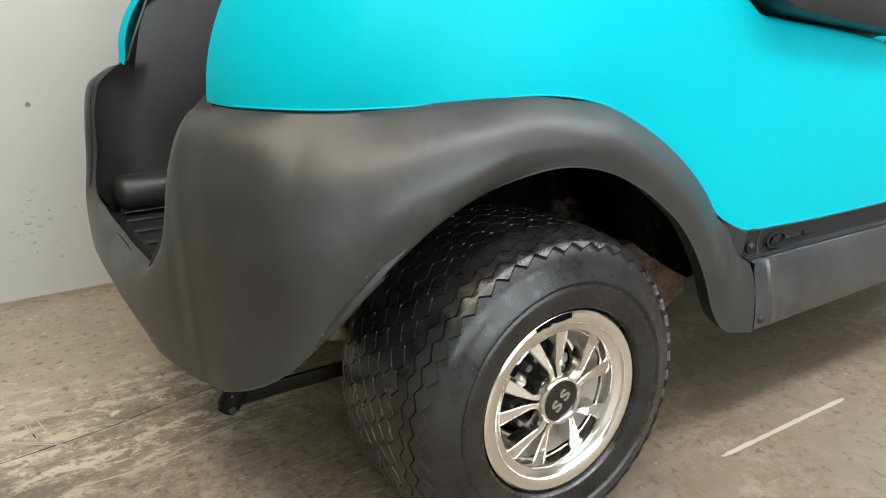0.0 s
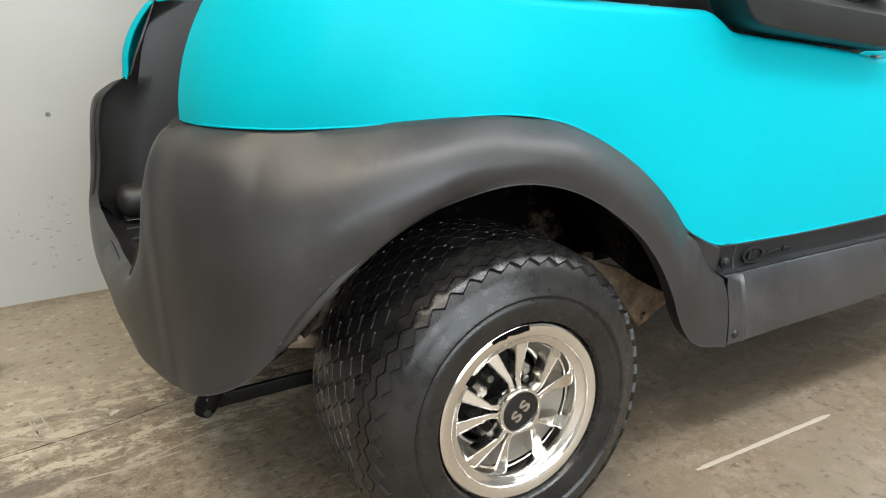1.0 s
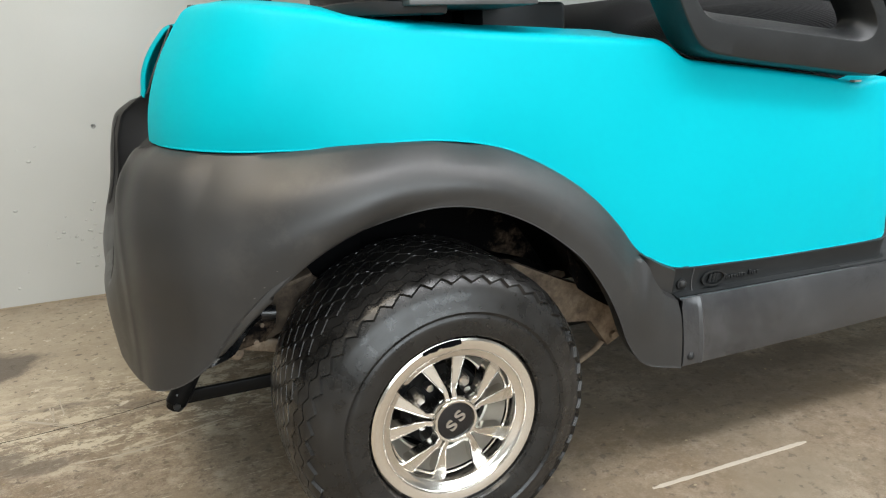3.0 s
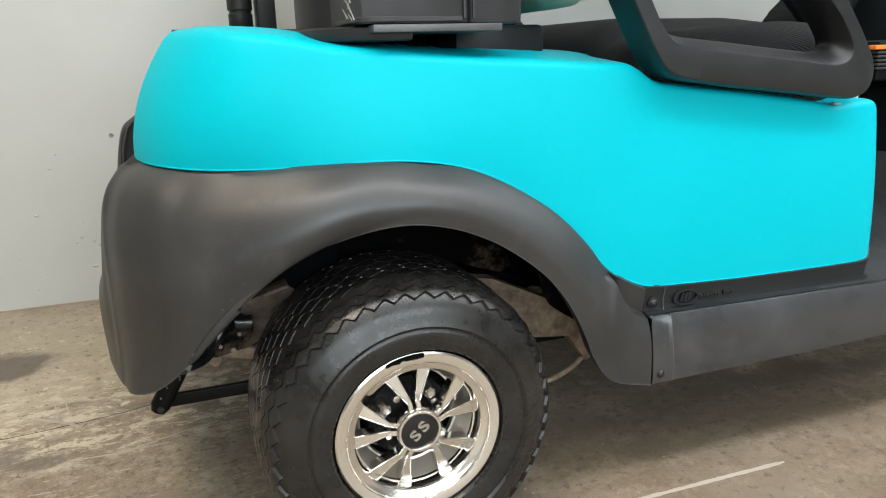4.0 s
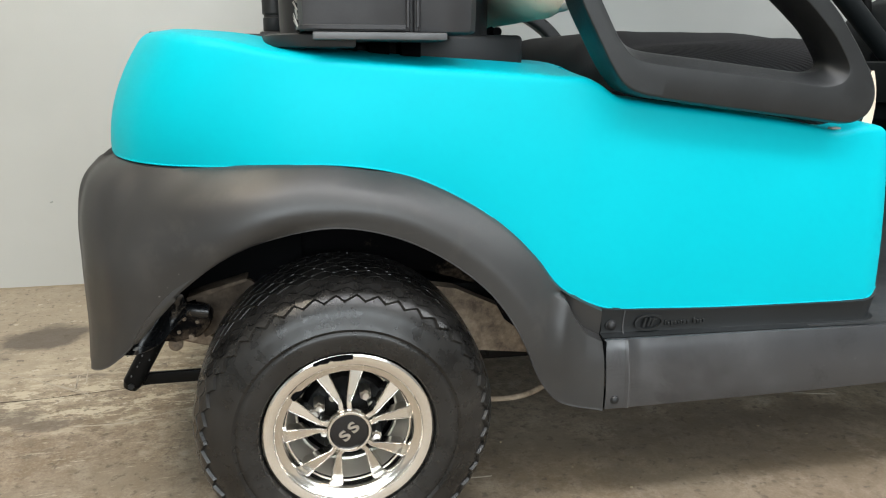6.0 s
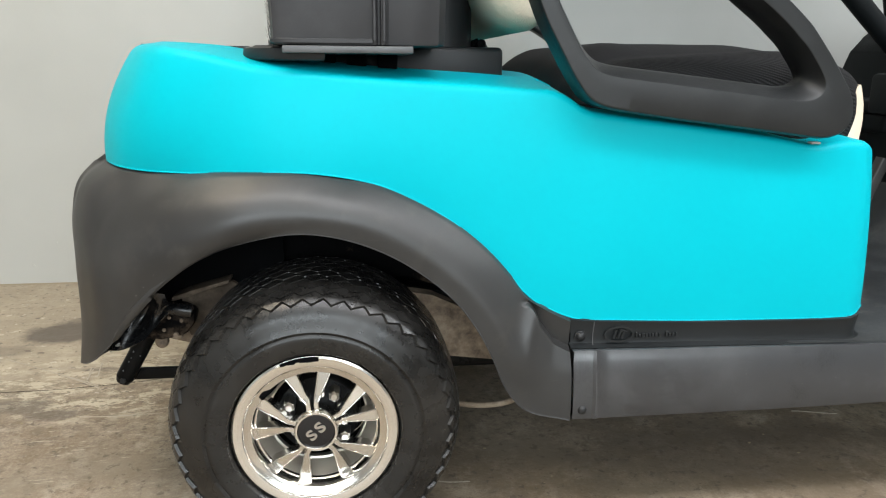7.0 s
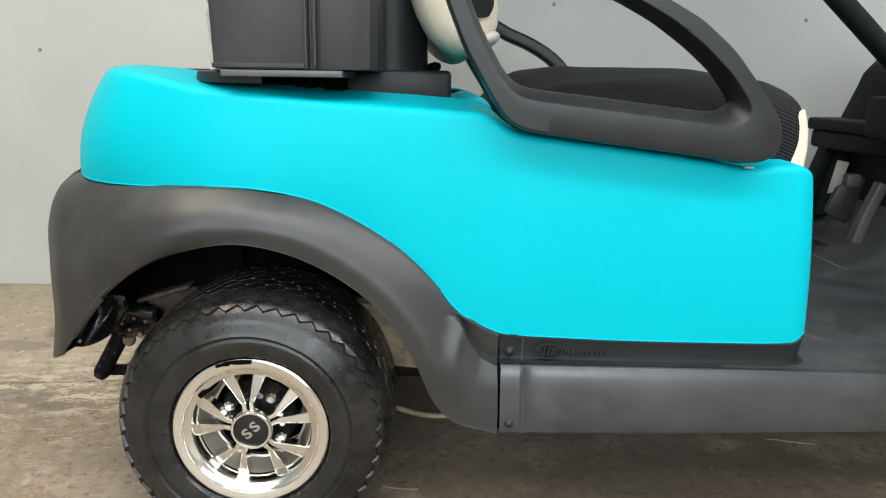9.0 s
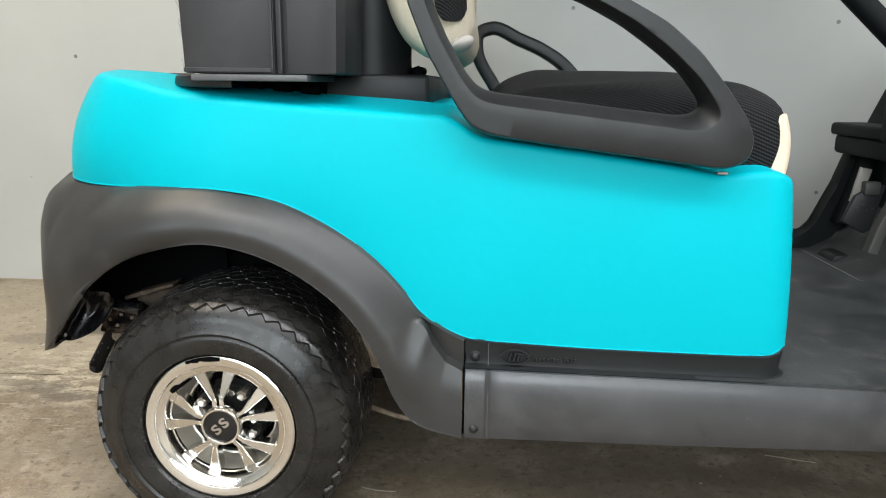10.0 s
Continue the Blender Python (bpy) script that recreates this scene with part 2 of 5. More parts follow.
    n.put(n.grey(mid, 0.3, 0.7, 0.42, 0.68), n.p.inputs["Roughness"])
    n.bump(n.math("ADD", fine, n.math("MULTIPLY", mid, 0.6)), 0.25, 0.003)
    return m


def paint_wall():
    m = material("grey_white_wall_paint", (0.6, 0.6, 0.57), 0.5)
    n = Nodes(m)
    n.put(n.ramp(n.noise(1.1, 4), (0.3, (0.395, 0.400, 0.378)), (0.7, (0.455, 0.460, 0.437))), n.p.inputs["Base Color"])
    n.put(n.grey(n.noise(3, 3), 0.3, 0.7, 0.35, 0.5), n.p.inputs["Roughness"])
    n.bump(n.math("ADD", n.noise(180, 3), n.math("MULTIPLY", n.noise(6, 3), 2.0)), 0.12, 0.002)
    return m


scuff(RUBBER, (0.042, 0.038, 0.033), 0.35, 9)
CONCRETE, WALL = concrete(), paint_wall()
# darker grey for the unseen walls, chosen to hold down bounced light
GREY_WALL = plastic("unseen_wall_grey", (0.30, 0.30, 0.29), 0.7, 90, 0.1, 0.2, 1.2)
PALE = material("pale_paint_scrape", (0.40, 0.355, 0.29), 0.7)
# grey for the bead's painted highlight and for bare paint chips
GLINT_AND_CHIP = material("grey_glint_and_chip", (0.065, 0.065, 0.068), 0.5)
GROOVE = material("crack_dirt", (0.055, 0.042, 0.03), 0.9)
DUST = material("tan_dust", (0.30, 0.25, 0.17), 0.9)
# groove dust in a lit and a shaded tone, painting the edge highlights
GROOVE_LIT_DUST = material("lit_dusty_tread_groove", (0.18, 0.17, 0.155), 0.7)
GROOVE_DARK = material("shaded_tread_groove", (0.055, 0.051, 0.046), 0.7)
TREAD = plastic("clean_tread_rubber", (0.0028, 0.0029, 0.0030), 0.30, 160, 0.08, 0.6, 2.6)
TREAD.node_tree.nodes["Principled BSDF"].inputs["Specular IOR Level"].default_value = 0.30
scuff(TREAD, (0.035, 0.031, 0.026), 0.5, 26, 0.52, 0.66)
# glossy rubber with its base paled for the overhead highlight
BAND = plastic("sheen_paled_shoulder_rubber", (0.016, 0.0156, 0.0152), 0.30, 220, 0.06, 0.5, 2.2)
# paints the thin shadow below the shoulder zigzag
STEP_SHADE = material("zigzag_shadow_black", (0.002, 0.002, 0.002), 0.6)

# ---- mesh helpers ----


def finish(name, bm, mat, parent=None, label="", sharp=38, solid=0.0):
    """One mesh object from bm, smooth but for edges sharper than the angle."""
    bmesh.ops.remove_doubles(bm, verts=bm.verts, dist=1e-6)
    bmesh.ops.recalc_face_normals(bm, faces=bm.faces)
    lim = radians(sharp)
    for e in bm.edges:
        e.smooth = len(e.link_faces) == 2 and e.calc_face_angle(0) <= lim
    for f in bm.faces:
        f.smooth = True
    me = bpy.data.meshes.new(name)
    bm.to_mesh(me)
    bm.free()
    me.materials.append(mat)
    ob = new(name, me)
    if parent is not None:
        ob.parent = parent
        ob.matrix_parent_inverse = parent.matrix_world.inverted()
    if solid:
        s = ob.modifiers.new("thickness", "SOLIDIFY")
        s.thickness, s.offset = solid, -1
    if label:
        ob["label"] = label
    return ob


part = finish


def grid(bm, rows, closed_u=False, closed_v=False):
    """Quads between rows of points."""
    vs = [[bm.verts.new(p) for p in r] for r in rows]
    nu, nv = len(vs), len(vs[0])
    for i in range(nu if closed_u else nu - 1):
        for j in range(nv if closed_v else nv - 1):
            a, b = vs[i], vs[(i + 1) % nu]
            try:
                bm.faces.new((a[j], b[j], b[(j + 1) % nv], a[(j + 1) % nv]))
            except ValueError:
                pass
    return vs


def spline(keys, n, closed=False):
    """n points along a smooth curve through the keys, spaced by its length."""
    k = np.array(keys, float)
    if closed:
        k = np.vstack([k[-1:], k, k[:2]])
    else:
        k = np.vstack([2 * k[0] - k[1], k, 2 * k[-1] - k[-2]])
    out = []
    for i in range(1, len(k) - 2):
        p0, p1, p2, p3 = k[i - 1:i + 3]
        d1 = max(np.linalg.norm(p2 - p1), 1e-6)
        d0, d2 = max(np.linalg.norm(p1 - p0), 1e-6), max(np.linalg.norm(p3 - p2), 1e-6)
        m1 = ((p1 - p0) / d0 * d1 + (p2 - p1) / d1 * d0) / (d0 + d1) * d1
        m2 = ((p2 - p1) / d1 * d2 + (p3 - p2) / d2 * d1) / (d1 + d2) * d1
        for s in np.linspace(0, 1, 12, endpoint=False):
            h = (2 * s**3 - 3 * s**2 + 1, s**3 - 2 * s**2 + s, -2 * s**3 + 3 * s**2, s**3 - s**2)
            out.append(h[0] * p1 + h[1] * m1 + h[2] * p2 + h[3] * m2)
    out.append(k[-2])
    out = np.array(out)
    s = np.concatenate([[0], np.cumsum(np.linalg.norm(np.diff(out, axis=0), axis=1))])
    t = np.linspace(0, s[-1], n + 1 if closed else n)
    if closed:
        t = t[:-1]
    return np.stack([np.interp(t, s, out[:, c]) for c in range(out.shape[1])], axis=1)


def block(bm, lo, hi, bevel=0.004, seg=2, m=None):
    """A box from corner lo to corner hi with rounded edges."""
    lo, hi = Vector(lo), Vector(hi)
    r = bmesh.ops.create_cube(bm, size=1, matrix=(m or Matrix()) @ Matrix.LocRotScale((lo + hi) / 2, None, hi - lo))
    if bevel:
        edges = list({e for v in r["verts"] for e in v.link_edges})
        bmesh.ops.bevel(bm, geom=edges, offset=bevel, segments=seg, profile=0.5, affect="EDGES")


def lathe(bm, profile, n=48, centre=(0, 0, 0), closed=False):
    """Turns a profile of (radius, y) round the y axis through centre."""
    rows = []
    for k in range(n):
        a = 2 * math.pi * k / n
        rows.append([(centre[0] + r * math.sin(a), centre[1] + y, centre[2] + r * math.cos(a)) for r, y in profile])
    grid(bm, rows, closed_u=True, closed_v=closed)


def rod(bm, a, b, r0, r1=None, n=12):
    a, b = Vector(a), Vector(b)
    bmesh.ops.create_cone(bm, cap_ends=True, segments=n, radius1=r0, radius2=r1 or r0, depth=(b - a).length,
                          matrix=Matrix.Translation((a + b) / 2) @ (b - a).to_track_quat("Z", "Y").to_matrix().to_4x4())


def sweep(bm, path, section, closed=False, up=(0, 1, 0), scale=None):
    """Carries a section of (across, along up) points along a path of points."""
    path = [Vector(p) for p in path]
    n, rows, upv = len(path), [], Vector(up)
    for i, p in enumerate(path):
        q, o = (path[(i + 1) % n], path[i - 1]) if closed else (path[min(i + 1, n - 1)], path[max(i - 1, 0)])
        t = (q - o).normalized()
        side = t.cross(upv).normalized()
        u = side.cross(t).normalized()
        k = scale[i] if scale else (1, 1)
        rows.append([p + side * (a * k[0]) + u * (b * k[1]) for a, b in section])
    vs = grid(bm, rows, closed_u=closed, closed_v=True)
    if not closed:
        bm.faces.new(vs[0])
        bm.faces.new(vs[-1])


def rounded(w, h, r, seg=3):
    """A rounded rectangle section, w by h."""
    out = []
    for cx, cy, a0 in ((w / 2 - r, h / 2 - r, 0), (-w / 2 + r, h / 2 - r, 90), (-w / 2 + r, -h / 2 + r, 180), (w / 2 - r, -h / 2 + r, 270)):
        for k in range(seg + 1):
            a = radians(a0 + 90 * k / seg)
            out.append((cx + r * math.cos(a), cy + r * math.sin(a)))
    return out


def prism(bm, outline, y0, y1, bevel=0.0):
    """An outline of (x, z) points with thickness from y0 to y1."""
    vs = grid(bm, [[(x, y, z) for x, z in outline] for y in (y0, y1)], closed_v=True)
    bm.faces.new(vs[0])
    bm.faces.new(vs[1])
    if bevel:
        bmesh.ops.bevel(bm, geom=list({e for r in vs for v in r for e in v.link_edges}), offset=bevel, segments=2, profile=0.5, affect="EDGES")


# ---- room ----
X0, X1, Y0, Y1, H = ROOM


def room():
    bm = bmesh.new()
    block(bm, (X0 - 0.2, Y0 - 0.2, -0.12), (X1 + 0.2, Y1 + 0.2, 0), 0)
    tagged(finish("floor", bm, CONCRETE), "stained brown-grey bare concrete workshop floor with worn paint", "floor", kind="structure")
    # only the north wall is in view; the other three are added to close the room
    for name, lo, hi in (("wall_north", (X0 - 0.2, Y1, 0), (X1 + 0.2, Y1 + 0.15, H)), ("wall_south", (X0 - 0.2, Y0 - 0.15, 0), (X1 + 0.2, Y0, H)),
                         ("wall_west", (X0 - 0.15, Y0, 0), (X0, Y1, H)), ("wall_east", (X1, Y0, 0), (X1 + 0.15, Y1, H))):
        bm = bmesh.new()
        block(bm, lo, hi, 0)
        tagged(finish(name, bm, WALL if name == "wall_north" else GREY_WALL), "smooth light grey painted workshop wall", "wall", kind="structure")
    bm = bmesh.new()
    block(bm, (X0 - 0.2, Y0 - 0.2, H), (X1 + 0.2, Y1 + 0.2, H + 0.12), 0)
    tagged(finish("ceiling", bm, WALL), "plain pale painted workshop ceiling", "ceiling", kind="structure")


room()
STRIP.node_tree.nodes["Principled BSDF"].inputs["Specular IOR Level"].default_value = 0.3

# ---- golf cart: built round the near rear wheel, whose hub is at x = 0, y = 0; the cart points along +x ----
MID = 0.585                                   # the cart's centre line
HUB = 0.222


def far(p):
    back = 0.019 * min(1.0, max(0.0, (MID - p[1]) / 0.25)) * min(1.0, max(0.0, (0.625 - p[2]) / 0.04)) * min(1.0, max(0.0, (-0.25 - p[0]) / 0.1))
    return (p[0] - back, 2 * MID - p[1], p[2] + 0.10 * max(0.0, MID - p[1]) * min(1.0, max(0.0, (0.80 - p[2]) / 0.14)))


cart = new("golf_cart")
tagged(cart, "turquoise golf cart with black fenders and chrome wheels on concrete", "golf cart")


def loft(bm, stations, nu, nv, profile, mirror=False):
    """Rows of profile(station) for stations interpolated smoothly along the body."""
    st = np.array([np.concatenate(s) for s in stations])
    cols = spline(st, nu)
    rows = []
    for c in cols:
        pts = profile(c.reshape(-1, 3), nv)
        rows.append([far(p) if mirror else tuple(p) for p in pts])
    grid(bm, rows)
    return rows


# lower edge, crease and inner top edge of the painted body, from the bag well round the rear corner to the front
BODY = [
    ((-0.350, 0.262, 0.620), (-0.281, 0.246, 0.799), (-0.240, 0.244, 0.805)),
    ((-0.332, 0.215, 0.616), (-0.255, 0.195, 0.799), (-0.230, 0.222, 0.805)),
    ((-0.296, 0.160, 0.614), (-0.225, 0.150, 0.797), (-0.200, 0.205, 0.804)),
    ((-0.250, 0.125, 0.612), (-0.190, 0.116, 0.792), (-0.165, 0.205, 0.802)),
    ((-0.190, 0.100, 0.6115), (-0.147, 0.096, 0.786), (-0.130, 0.210, 0.799)),
    ((-0.100, 0.066, 0.6140), (-0.085, 0.079, 0.772), (-0.070, 0.210, 0.789)),
    ((0.000, 0.052, 0.6155), (0.005, 0.069, 0.762), (0.010, 0.210, 0.779)),
    ((0.100, 0.056, 0.597), (0.100, 0.066, 0.753), (0.100, 0.210, 0.770)),
    ((0.215, 0.056, 0.538), (0.210, 0.064, 0.745), (0.210, 0.210, 0.763)),
    ((0.300, 0.052, 0.459), (0.290, 0.062, 0.740), (0.290, 0.210, 0.758)),
    ((0.334, 0.050, 0.420), (0.335, 0.061, 0.737), (0.335, 0.210, 0.754)),
    ((0.356, 0.049, 0.402), (0.366, 0.060, 0.736), (0.368, 0.200, 0.750)),
    ((0.378, 0.049, 0.391), (0.389, 0.060, 0.727), (0.392, 0.170, 0.738)),
    ((0.420, 0.048, 0.376), (0.420, 0.060, 0.708), (0.420, 0.150, 0.716)),
    ((0.480, 0.048, 0.3725), (0.470, 0.060, 0.699), (0.470, 0.140, 0.706)),
    ((0.600, 0.048, 0.367), (0.600, 0.060, 0.683), (0.600, 0.140, 0.690)),
    ((0.740, 0.048, 0.364), (0.740, 0.060, 0.663), (0.740, 0.140, 0.670)),
    ((0.815, 0.048, 0.363), (0.812, 0.061, 0.6515), (0.812, 0.140, 0.658)),
    ((0.860, 0.049, 0.3622), (0.850, 0.062, 0.658), (0.850, 0.140, 0.665)),
    ((0.903, 0.053, 0.3640), (0.889, 0.064, 0.657), (0.880, 0.140, 0.664)),
    ((0.927, 0.068, 0.376), (0.913, 0.082, 0.649), (0.894, 0.140, 0.656)),
    ((0.938, 0.105, 0.390), (0.924, 0.115, 0.644), (0.898, 0.145, 0.650)),
    ((0.940, 0.200, 0.394), (0.926, 0.200, 0.642), (0.899, 0.200, 0.648)),
]


def body_profile(c, nv):
    bot, cr, top = c
    plan = np.array([cr[0] - top[0], cr[1] - top[1], 0])
    plan /= max(np.linalg.norm(plan), 1e-6)
    tall = min(1.0, abs(cr[2] - bot[2]) / 0.15)
    rear = min(1.0, max(0.0, (-0.12 - bot[0]) / 0.12))
    skin = lambda s: bot + (cr - bot) * s + plan * ((0.005 + 0.012 * rear) * 4 * s * (1 - s) * tall)
    d0 = min(0.013, 0.4 * np.linalg.norm(cr - bot)) / np.linalg.norm(cr - bot)
    a, b = skin(1 - d0), cr + (top - cr) * min(0.6, 0.014 / np.linalg.norm(top - cr))
    out = [skin(s) for s in np.linspace(0, 1 - d0, 12)[:-1]]
    out += [(1 - s) ** 2 * a + 2 * s * (1 - s) * cr + s * s * b for s in np.linspace(0, 1, 7)]
    out += [b + (top - b) * s for s in (0.3, 0.65, 1.0)]
    return out


def painted_body():
    for mirror in (False, True):
        bm = bmesh.new()
        loft(bm, BODY, 150, 22, body_profile, mirror)
        panel = part("body_panel", bm, TURQUOISE, cart, "smooth turquoise moulded side panel", sharp=60, solid=0.004)
        bm = bmesh.new()
        edge = [(x, y - 0.0006, z + 0.0014) for x, y, z in spline([st[0] for st in BODY[1:-2]], 150)]
        sweep(bm, [far(p) if mirror else p for p in edge], [(0.0013 * math.cos(t), 0.0013 * math.sin(t)) for t in np.linspace(0, 2 * math.pi, 8, endpoint=False)])
        part("panel_edge", bm, TURQUOISE, panel, sharp=80)
    # returned rear edges round the bag well
    bm = bmesh.new()
    b = body_profile(np.array(BODY[0]), 22)
    rows = [[(p[0] + dx, p[1] + dy, p[2] - 0.3 * dx) for p in b] for dx, dy in ((-0.001, 0.0), (-0.002, 0.006), (0.000, 0.018), (0.006, 0.024))]
    grid(bm, [[far(p) for p in r] for r in rows])
    part("body_return", bm, TURQUOISE, cart, "turquoise returned edge beside the bag well", sharp=60, solid=0.003)
    # saddle between the two sides behind the seat
    bm = bmesh.new()
    rows = []
    for x, z in ((0.30, 0.752), (0.345, 0.752), (0.372, 0.762), (0.395, 0.752), (0.405, 0.72), (0.41, 0.66)):
        rows.append([(x, y, z - 0.012 * (abs(y - MID) / 0.4) ** 4) for y in np.linspace(0.19, 2 * MID - 0.19, 14)])
    grid(bm, rows)
    part("rear_saddle", bm, TURQUOISE, cart, "turquoise moulded ridge behind the seat", sharp=60, solid=0.004)


painted_body()

# top edge, flank and lower edge of the black fender, from the rear centre line round the corner to the rocker panel
FEND = [
    ((-0.440, 0.585, 0.395), (-0.456, 0.585, 0.345), (-0.447, 0.585, 0.288)),
    ((-0.438, 0.440, 0.397), (-0.452, 0.440, 0.350), (-0.441, 0.430, 0.287)),
    ((-0.431, 0.335, 0.408), (-0.440, 0.345, 0.355), (-0.436, 0.330, 0.286)),
    ((-0.414, 0.290, 0.465), (-0.425, 0.285, 0.385), (-0.424, 0.270, 0.285)),
    ((-0.400, 0.274, 0.555), (-0.413, 0.252, 0.430), (-0.414, 0.232, 0.284)),
    ((-0.383, 0.268, 0.596), (-0.409, 0.237, 0.445), (-0.410, 0.218, 0.284)),
    ((-0.3685, 0.266, 0.6125), (-0.4065, 0.229, 0.453), (-0.4075, 0.211, 0.2845)),
    ((-0.352, 0.264, 0.617), (-0.403, 0.222, 0.460), (-0.405, 0.205, 0.285)),
    ((-0.337, 0.211, 0.613), (-0.383, 0.172, 0.468), (-0.394, 0.166, 0.288)),
    ((-0.301, 0.157, 0.611), (-0.347, 0.118, 0.485), (-0.374, 0.133, 0.298)),
    ((-0.255, 0.122, 0.609), (-0.313, 0.080, 0.488), (-0.346, 0.100, 0.318)),
    ((-0.192, 0.094, 0.610), (-0.251, 0.048, 0.512), (-0.310, 0.077, 0.352)),
    ((-0.130, 0.066, 0.614), (-0.186, 0.026, 0.538), (-0.263, 0.050, 0.416)),
    ((-0.070, 0.051, 0.616), (-0.115, 0.010, 0.555), (-0.190, 0.034, 0.480)),
    ((-0.010, 0.046, 0.615), (-0.030, 0.009, 0.566), (-0.090, 0.022, 0.522)),
    ((0.045, 0.048, 0.607), (0.035, 0.006, 0.561), (0.000, 0.010, 0.535)),
    ((0.100, 0.047, 0.595), (0.092, 0.007, 0.545), (0.062, 0.010, 0.523)),
    ((0.160, 0.047, 0.568), (0.148, 0.009, 0.515), (0.120, 0.013, 0.498)),
    ((0.215, 0.047, 0.536), (0.198, 0.010, 0.477), (0.172, 0.014, 0.464)),
    ((0.262, 0.045, 0.498), (0.240, 0.009, 0.436), (0.215, 0.012, 0.426)),
    ((0.300, 0.042, 0.457), (0.274, 0.008, 0.390), (0.249, 0.010, 0.380)),
    ((0.334, 0.043, 0.416), (0.304, 0.007, 0.338), (0.275, 0.009, 0.330)),
    ((0.360, 0.041, 0.399), (0.332, 0.008, 0.296), (0.294, 0.009, 0.284)),
    ((0.380, 0.040, 0.388), (0.362, 0.011, 0.272), (0.322, 0.010, 0.246)),
    ((0.405, 0.039, 0.376), (0.404, 0.012, 0.262), (0.404, 0.011, 0.217)),
]


def fender_profile(c, nv):
    top, mid, bot = c
    flare = (mid - top) * np.array([1, 1, 0])
    drop = (mid - top) * np.array([0, 0, 1])
    full = min(1.0, max(0.0, (-0.27 - top[0]) / 0.07))
    sh, sh2 = top + flare * (0.37 + 0.21 * full) + drop * (0.25 - 0.08 * full), top + flare * (0.75 + 0.16 * full) + drop * (0.58 - 0.06 * full)
    back = min(1.0, max(0.0, (-bot[0] - 0.33) / 0.06))
    turn_in = np.array([0.022 * back, 0.022 * (1 - back), 0.004])
    lip = bot + turn_in
    low = bot + (mid - bot) * np.array([0.62, 0.62, 0.30])
    pts = spline([top, sh, sh2, mid, low + (bot - low) * (1 - back) * 0.35, bot], nv)
    if top[0] > 0.320 and bot[1] < 0.1:                    # towards the rocker panel the top becomes a recessed band
        k = min(1.0, (top[0] - 0.320) / 0.030)
        edge = [np.interp(top[0], (0.320, 0.334, 0.347, 0.360, 0.380, 0.405), v) for v in
                ((0.3195, 0.3340, 0.3455, 0.3560, 0.3770, 0.4050), (0.436, 0.415, 0.402, 0.378, 0.349, 0.334))]
        foot = np.array([edge[0], top[1] + 0.006 * k, edge[1]])
        brow = np.array([edge[0] - 0.002, top[1] - 0.013 * k, edge[1] - 0.005])
        low = spline([brow, brow + (mid - brow) * 0.4 + np.array([0, -0.004 * k, 0]), mid, bot], nv - 8)
        crisp = np.array([top + (foot - top) * s for s in np.linspace(0, 1, 6)] + [foot + (brow - foot) * 0.5, foot + (brow - foot) * 0.8] + list(low))
        pts = pts + (crisp - pts) * min(1.0, k * 1.6)
    out = [top + np.array([0.012 * back + (0.003 if top[0] > 0.05 else 0.0), 0.012, 0.0045 if top[0] > 0.05 else 0.0030])] + list(pts) + [bot + turn_in * 0.2 - np.array([0, 0, 0.0015]), lip]
    return out


def fenders():
    for mirror in (False, True):
        bm = bmesh.new()
        loft(bm, FEND, 230, 30, fender_profile, mirror)
        bm.faces.ensure_lookup_table()
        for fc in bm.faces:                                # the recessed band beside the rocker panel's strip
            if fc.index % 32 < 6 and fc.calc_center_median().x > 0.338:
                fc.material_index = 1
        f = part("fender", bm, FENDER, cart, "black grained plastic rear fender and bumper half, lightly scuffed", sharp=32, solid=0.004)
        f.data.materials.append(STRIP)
        bm = bmesh.new()
        edge = spline([s[2] for s in FEND[8:]], 110)
        edge = [far(p) if mirror else tuple(p) for p in edge]
        sweep(bm, edge, [(0.0010 * math.cos(t), 0.0010 * math.sin(t)) for t in np.linspace(0, 2 * math.pi, 6, endpoint=False)])
        part("fender_lip", bm, SKIRT, f, "worn lighter edge of the fender")
        bm = bmesh.new()
        # dark wheel housing behind the arch
        rows = []
        for x, z in spline([(-0.255, 0.45), (-0.20, 0.515), (-0.06, 0.565), (0.06, 0.555), (0.18, 0.49), (0.26, 0.40), (0.295, 0.345)], 24):
            rows.append([(x, y if not mirror else 2 * MID - y, z + 0.01 * math.sin(40 * y)) for y in (0.040 + 0.55 * max(0, -x - 0.13), 0.13, 0.18, 0.25, 0.33)])
        grid(bm, rows)
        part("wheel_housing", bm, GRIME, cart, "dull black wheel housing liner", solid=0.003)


fenders()


